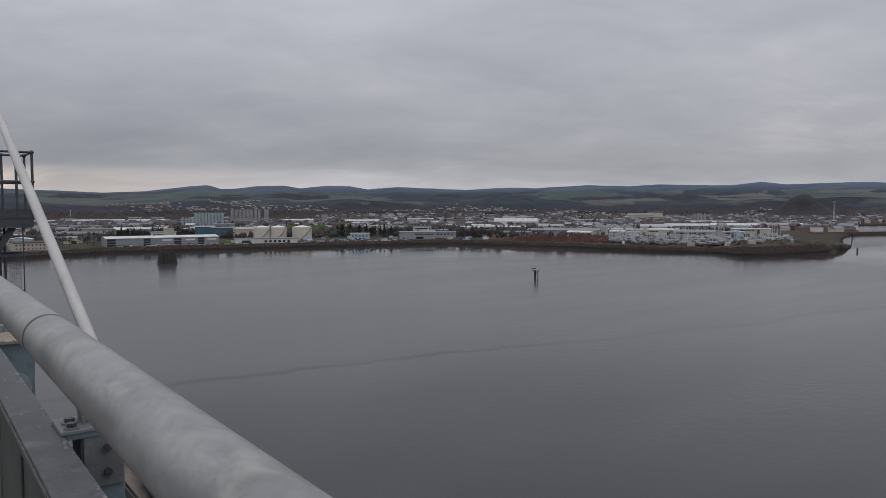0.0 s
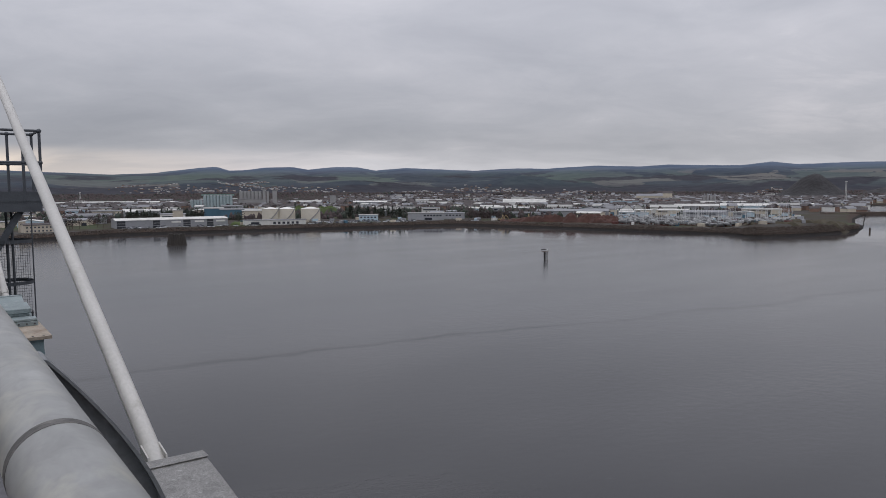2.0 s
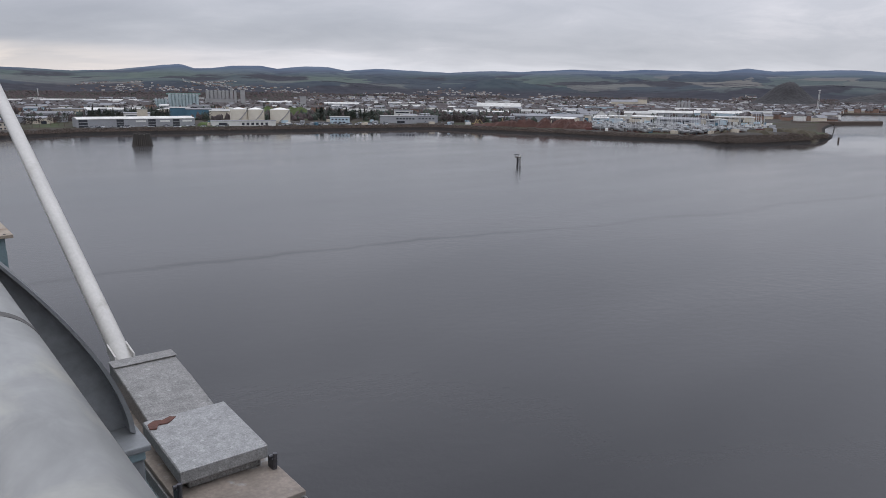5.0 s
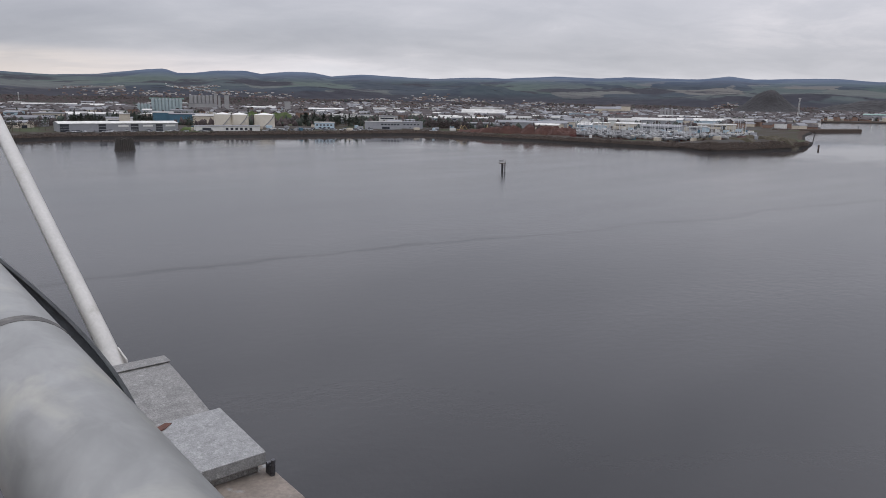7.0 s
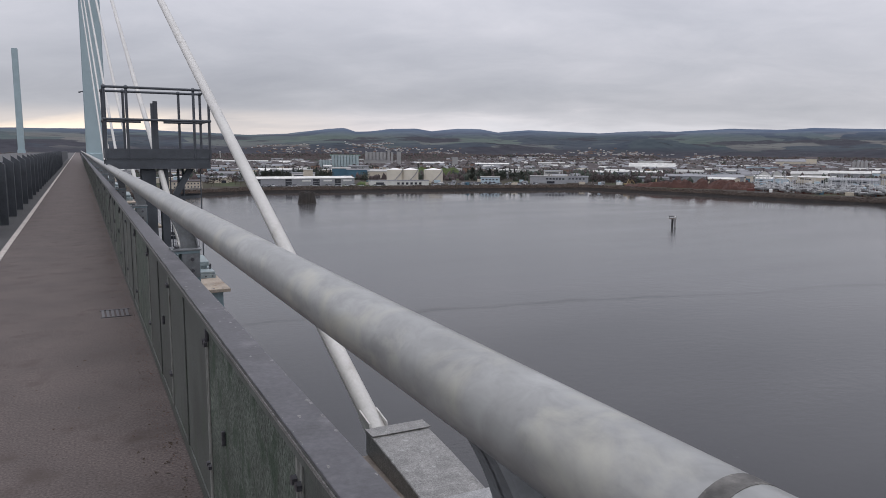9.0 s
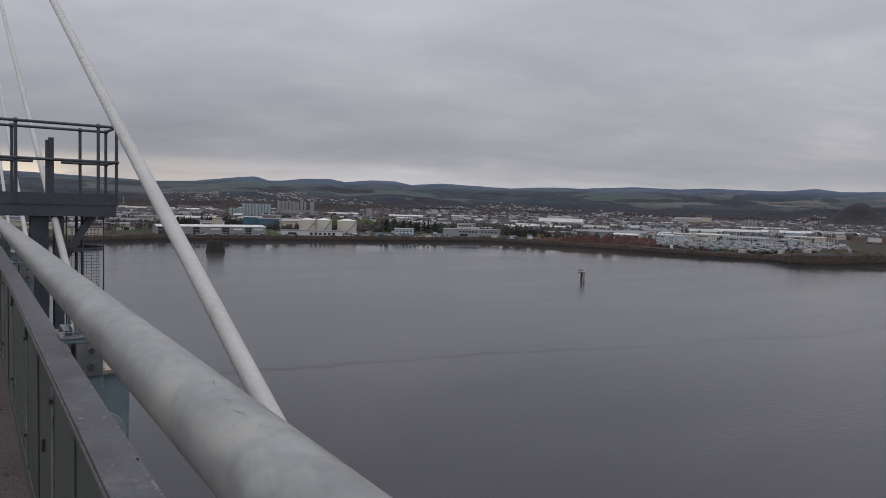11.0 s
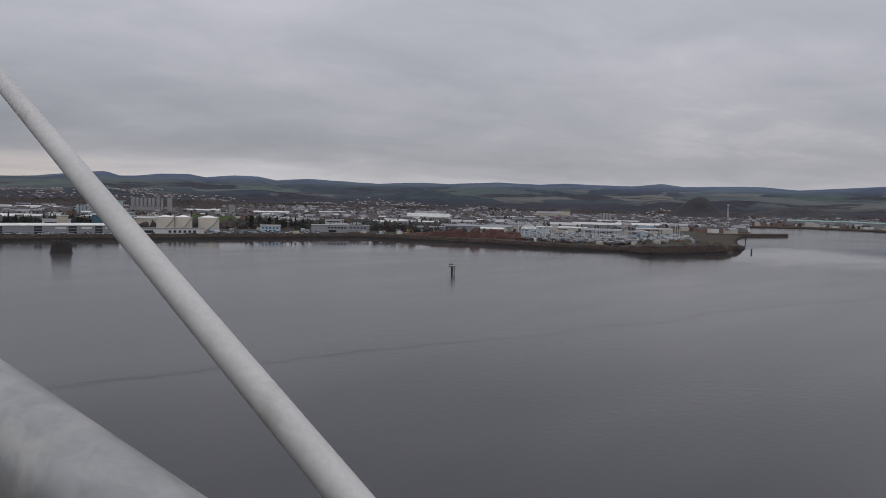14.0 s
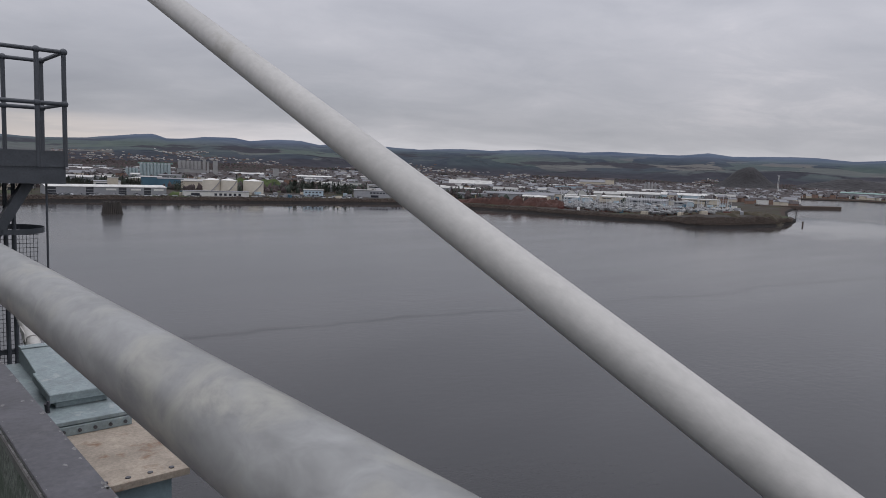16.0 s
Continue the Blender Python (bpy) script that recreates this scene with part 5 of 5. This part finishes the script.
# ---- earth heaps on the building ground ----
def heap(b, d, w, l, h, seed, skin=EARTH, name="earth_mound", label="mound of red-brown dug earth on the shore ground", category="earth mound"):
    r = random.Random(seed)
    p = polar(b, d, ground_z(b, d) - 0.4)
    vs, fs, n = [], [], 26
    for i in range(n + 1):
        for j in range(n + 1):
            u, v = i / n * 2 - 1, j / n * 2 - 1
            edge = max(0.0, 1 - max(abs(u), abs(v)) ** 3)
            q = Vector((u * w / 2, v * l / 2, 0))
            z = h * min(1.0, 1.5 * edge) * (0.75 + 0.65 * noise.noise(q * 0.11 + Vector((seed, 0, 0))) + 0.35 * noise.noise(q * 0.37 + Vector((0, seed, 0)))) - 0.3
            ca, sa = math.cos(radians(-b)), math.sin(radians(-b))
            wx, wy = p.x + ca * q.x - sa * q.y, p.y + sa * q.x + ca * q.y
            vs.append((q.x, q.y, z + ground_z(math.degrees(math.atan2(wx, wy)), math.hypot(wx, wy)) - p.z - 0.1))
    for i in range(n):
        for j in range(n):
            a = i * (n + 1) + j
            fs.append((a, a + n + 1, a + n + 2, a + 1))
    ob = joined(name, vs, fs, skin, label, category)
    ob["kind"] = ""
    del ob["kind"]
    ob.matrix_world = pose(p.x, p.y, p.z, 0, 0, -b)


for i, (b, d, w, l, h) in enumerate(((41.6, 714, 26, 18, 3.2), (43.3, 712, 34, 18, 4.6), (45.3, 704, 40, 20, 6.4), (47.2, 698, 42, 22, 7.0), (48.8, 690, 30, 18, 5.6))):
    heap(b, d, w, l, h, i + 2)
heap(26.2, 960, 70, 30, 9.5, 12, GRASS, "grass_bank", "rough green grass bank behind the tanks", "grass bank")
heap(20.35, 690, 16, 14, 3.0, 13, GRASS, "grass_bank", "small green grass bank beside the white office", "grass bank")
for i, (b, d, w, l, h) in enumerate(((60.6, 612, 46, 26, 2.0), (64.2, 652, 34, 30, 2.2), (62.4, 672, 60, 40, 2.0))):
    heap(b, d, w, l, h, 21 + i, SCRUB, "scrub_bank", "low bank of brown winter scrub behind the boulders", "scrub bank")
heap(62.2, 636, 44, 20, 2.6, 14, SCRUB, "scrub_bank", "bank of brown winter scrub on the spit", "scrub bank")
building("site_block", 49.9, 712, 14, 6, 3.0, 0.02, W_WHITE, R_PALE, "white site cabin block beside the earth heaps", "cabin")


def digger(b, d, turn):
    p = polar(b, d, ground_z(b, d))
    t = thing("excavator", (*p, 0, 0, turn), "yellow excavator standing among the earth heaps", "excavator", "excavators")
    bm = B()
    for s in (-1.2, 1.2):
        add_box(bm, -2.2, 2.2, s - 0.35, s + 0.35, 0, 1.0, 0.1)
    part("tracks", bm, TYRE, t)
    bm = B()
    add_box(bm, -2.0, 1.6, -1.3, 1.3, 1.05, 2.3, 0.1)
    part("body", bm, YELL, t)
    bm = B()
    add_box(bm, 0.3, 1.8, 0.2, 1.3, 2.31, 3.4, 0.1)
    part("cab", bm, PANE, t)
    bm = B()
    add_rod(bm, (1.5, -0.2, 2), (4.8, -0.2, 6.0), 0.35, 6)
    add_rod(bm, (4.8, -0.2, 6.0), (7.6, -0.2, 3.2), 0.28, 6)
    add_box(bm, 7.0, 8.2, -0.7, 0.3, 2.0, 3.2, 0.1)
    part("arm", bm, YELL, t)


for b, d, a in ((40.7, 715, 20), (41.5, 720, 160), (43.0, 742, 60)):
    digger(b, d, a)


# ---- boatyard ----
def boat_meshes(seed, mast):
    r = random.Random(seed)
    l = r.uniform(7, 11)
    bm = B()
    rings = []
    for i in range(8):
        u = i / 7
        w = l * 0.155 * math.sin(math.pi * min(1, 0.22 + 0.78 * (1 - u)) / 1.02) if u < 1 else 0.02
        x = (u - 0.5) * l
        rings.append([bm.verts.new((x, s * w * f, z)) for s, f, z in ((-1, 1, 2.6 + 0.3 * u), (-1, 0.75, 1.5), (0, 0, 0.9 + 0.5 * u), (1, 0.75, 1.5), (1, 1, 2.6 + 0.3 * u))])
    for a, c in zip(rings, rings[1:]):
        for k in range(4):
            bm.faces.new((a[k], a[k + 1], c[k + 1], c[k]))
        bm.faces.new((a[4], a[0], c[0], c[4]))
    bm.faces.new(rings[0])
    bmesh.ops.recalc_face_normals(bm, faces=bm.faces)
    hull = mesh_of("hull", bm, HULL)
    bm = B()
    add_box(bm, -l * 0.22, l * 0.15, -l * 0.09, l * 0.09, 2.62, 3.5, 0.15)
    cabin = mesh_of("cabin", bm, HULL)
    bm = B()
    add_box(bm, -l * 0.1, l * 0.1, -0.12, 0.12, 0.1, 1.2, 0.05)
    for x in (-l * 0.25, l * 0.2):
        add_box(bm, x - 0.1, x + 0.1, -1.2, 1.2, -0.3, 0.2)
        for s in (-1.1, 1.1):
            add_rod(bm, (x, s, 0.1), (x, s * 0.8, 1.6), 0.07, 5)
    cradle = mesh_of("cradle", bm, REDD)
    out = [("hull", hull), ("cabin", cabin), ("cradle", cradle)]
    if mast:
        bm = B()
        add_rod(bm, (l * 0.08, 0, 3), (l * 0.08, 0, 3 + l * 1.15), 0.14, 6, 0.10)
        add_rod(bm, (l * 0.08, -1, 3 + l * 0.7), (l * 0.08, 1, 3 + l * 0.7), 0.06, 5)
        add_rod(bm, (l * 0.08, 0, 4.2), (-l * 0.35, 0, 4.2), 0.13, 5)
        out.append(("mast", mesh_of("mast", bm, MASTM)))
    return out


boats = [boat_meshes(s, s % 3 != 0) for s in range(7)]
for i in range(270):
    b = rng.uniform(49.6, 62.0)
    d = lerp_list(SHORE, b) + rng.uniform(36, 190)
    p = polar(b, d, ground_z(b, d))
    k = rng.randrange(7)
    t = new("laid_up_boat")
    t.matrix_world = pose(p.x, p.y, p.z, 0, 0, rng.choice((0, 90, 70, 200)) + rng.uniform(-8, 8))
    tagged(t, "white sailing boat laid up on a cradle with its mast" if k % 3 else "white motor boat laid up on a cradle", "boat", "laid-up boats")
    for nm, me in boats[k]:
        ob = new(nm, me)
        ob.parent = t


# ---- cars by the shore ----
bm = B()
add_prism(bm, [(-2.1, 0.35), (2.1, 0.35), (2.1, 0.85), (1.2, 1.0), (-2.0, 1.0)], "y", -0.85, 0.85)
car_body = mesh_of("body", bm, CARM)
bm = B()
add_prism(bm, [(-1.7, 1.0), (1.1, 1.0), (0.4, 1.5), (-1.3, 1.5)], "y", -0.75, 0.75)
car_cabin = mesh_of("cabin", bm, PANE)
bm = B()
add_rod(bm, (0, -0.1, 0), (0, 0.1, 0), 0.33, 12)
car_wheel = mesh_of("wheel", bm, TYRE)
for i in range(120):
    b = rng.choice((rng.uniform(20, 40), rng.uniform(26, 34), rng.uniform(12, 20)))
    d = lerp_list(SHORE, b) + rng.uniform(22, 38 if b < 26 else 60)
    p = polar(b, d, ground_z(b, d) + 0.02)
    t = new("parked_car")
    t.matrix_world = pose(p.x, p.y, p.z, 0, 0, rng.uniform(0, 360))
    tagged(t, "small car parked on the shore road", "car", "parked cars")
    for nm, me, at in (("body", car_body, (0, 0, 0)), ("cabin", car_cabin, (0, 0, 0))) + tuple(("wheel", car_wheel, (x, y, 0.33)) for x in (-1.3, 1.3) for y in (-0.8, 0.8)):
        ob = new(nm, me)
        ob.parent = t
        ob.location = at


# ---- marks in the water ----
p = polar(43.95, 360, WATER)
beacon = thing("channel_beacon", (*p, 0, 0, -38), "weathered timber channel beacon on paired piles", "beacon")
beacon.scale = (0.98, 0.98, 0.76)
for x, r, m in ((-0.25, 0.46, TYRE), (1.05, 0.32, CONC)):
    for y in (0.0, 1.2):
        bm = B()
        add_rod(bm, (x, y, -2), (x, y, 5.2), r, 10)
        part("pile", bm, m, beacon)
bm = B()
add_box(bm, -1.9, 1.5, -0.4, 1.6, 5.2, 5.6, 0.05)
part("deck", bm, TIMBER, beacon, "dark overhanging timber deck")
bm = B()
for x in (-1.6, 1.3):
    add_rod(bm, (x, 0.4, 5.6), (x, 0.4, 6.7), 0.10, 6)
add_box(bm, -2.0, 0.3, 0.1, 0.9, 6.7, 7.2, 0.05)
part("daymark", bm, TYRE, beacon, "black board over the deck")
bm = B()
add_rod(bm, (0.9, 0.4, 5.6), (0.9, 0.4, 6.8), 0.30, 10, 0.22)
part("lamp", bm, W_WHITE, beacon, "small white lamp housing")
bm = B()
add_box(bm, 0.2, 0.75, -0.1, 0.1, 3.9, 4.2)
part("brace", bm, TIMBER, beacon)

p = polar(15.81, 492, WATER)
dolphin = thing("mooring_dolphin", (*p, 0, 0, -15.8), "round brown timber mooring dolphin of close piles", "dolphin")
for i in range(30):
    a = i * 0.2094
    bm = B()
    c, s = math.cos(a), math.sin(a)
    add_rod(bm, (5.7 * c, 5.7 * s, -1), (4.3 * c, 4.3 * s, 7.4 + 0.4 * math.sin(i * 2.3)), 0.56, 8)
    part("pile", bm, PILE, dolphin)
bm = B()
add_rod(bm, (0, 0, -1), (0, 0, 7.0), 4.9, 24, 4.0)
part("core", bm, PILE, dolphin)
bm = B()
add_rod(bm, (0, 0, -0.4), (0, 0, 0.45), 6.5, 32, 6.3)
part("fender_ring", bm, PILE, dolphin)

p = polar(66.75, 664, WATER)
for dx in (0, 1.6):
    bm = B()
    add_rod(bm, (dx, 0, -2), (dx, 0, 3.2), 0.35, 10)
    ob = solid("mooring_post", bm, TIMBER, "dark timber post standing off the spit", "post", "posts off the spit")
    ob.matrix_world = pose(*p)

# harbour jetty
a, c = polar(64.2, 1000), polar(69.45, 1105)
v = c - a
jetty = thing("harbour_jetty", (a.x, a.y, WATER, 0, 0, math.degrees(math.atan2(v.y, v.x))), "long dark timber and stone harbour jetty", "jetty")
bm = B()
add_box(bm, 0, v.length, 0, 9, -2, 4.3, 0.3)
part("wall", bm, TIMBER, jetty)
bm = B()
add_box(bm, 0, v.length - 0.5, 0.5, 8.5, 4.31, 4.7)
part("deck", bm, TIMBER, jetty)
bm = B()
add_rod(bm, (v.length - 2, 4, 4.7), (v.length - 2, 4, 9), 0.25, 8)
part("light_post", bm, DARK, jetty)


def lattice_mast(b, d, h, w, label):
    p = polar(b, d, ground_z(b, d))
    t = thing("lattice_mast", (*p, 0, 0, -b), label, "mast", "harbour masts")
    bm = B()
    for x in (-w, w):
        for y in (-w, w):
            add_rod(bm, (x, y, 0), (x * 0.5, y * 0.5, h), 0.28, 5)
    part("leg_frame", bm, W_WHITE, t)
    bm = B()
    for i in range(int(h / 4)):
        z, s = i * 4, 1 if i % 2 else -1
        add_rod(bm, (-w * s, -w, z), (w * s, -w, z + 4), 0.16, 4)
    add_box(bm, -w * 1.6, w * 1.6, -w, w, h, h + 1.2)
    part("bracing", bm, W_WHITE, t)


lattice_mast(65.5, 1480 + 190, 43, 1.5, "slim white lattice mast by the harbour")
lattice_mast(9.6, 2350, 24, 1.2, "thin white mast before the woods")
for i in range(14):
    b = rng.uniform(49.5, 53.5)
    d = lerp_list(SHORE, b) + rng.uniform(40, 90)
    p = polar(b, d, ground_z(b, d))
    bm = B()
    add_rod(bm, (0, 0, 0), (0, 0, 11), 0.22, 6, 0.12)
    ob = solid("flag_pole", bm, MASTM, "bare pale pole standing in the boatyard", "pole", "yard poles")
    ob.matrix_world = pose(*p)

# ---- yard clutter behind the boats ----
tints = [W_WHITE, W_PALE, W_BLUE, REDD, W_GREY, W_CREAM]
bm = B()
add_box(bm, -3.0, 3.0, -1.2, 1.2, 0, 2.6, 0.05)
for x in (-2.4, -1.2, 0, 1.2, 2.4):
    add_box(bm, x - 0.1, x + 0.1, -1.27, 1.27, 0.1, 2.5)
crate = [mesh_of("shell", bm.copy(), m) for m in tints]
bm.free()
bm = B()
add_box(bm, 3.0, 3.06, -1.1, -0.05, 0.15, 2.45)
add_box(bm, 3.0, 3.06, 0.05, 1.1, 0.15, 2.45)
crate_door = mesh_of("door", bm, DARK)
for i in range(110):
    b = rng.uniform(49.3, 62.8)
    d = lerp_list(SHORE, b) + rng.uniform(34, 330)
    p = polar(b, d, ground_z(b, d) - 0.05)
    t = new("steel_container")
    t.matrix_world = pose(p.x, p.y, p.z, 0, 0, rng.choice((0, 90, 35)) + rng.uniform(-10, 10))
    k = rng.randrange(6)
    tagged(t, ("white", "pale blue", "dark blue", "red-brown", "grey", "cream")[k] + " steel container standing in the boatyard", "container", "yard containers")
    for nm, me in (("shell", crate[k]), ("door", crate_door)):
        ob = new(nm, me)
        ob.parent = t
for i in range(64):
    b = rng.uniform(20.5, 40.5)
    d = lerp_list(SHORE, b) + rng.uniform(26, 105)
    if any((polar(b, d) - q).length < r * 0.42 for q, r in taken):
        continue
    p = polar(b, d, ground_z(b, d) - 0.05)
    t = new("steel_container")
    t.matrix_world = pose(p.x, p.y, p.z, 0, 0, rng.choice((0, 90, 35)) + rng.uniform(-10, 10))
    k = rng.choice((0, 0, 4, 5, 1, 2))
    tagged(t, ("white", "pale blue", "dark blue", "red-brown", "grey", "cream")[k] + " steel container standing beside the shore road", "container", "shore road containers")
    for nm, me in (("shell", crate[k]), ("door", crate_door)):
        ob = new(nm, me)
        ob.parent = t
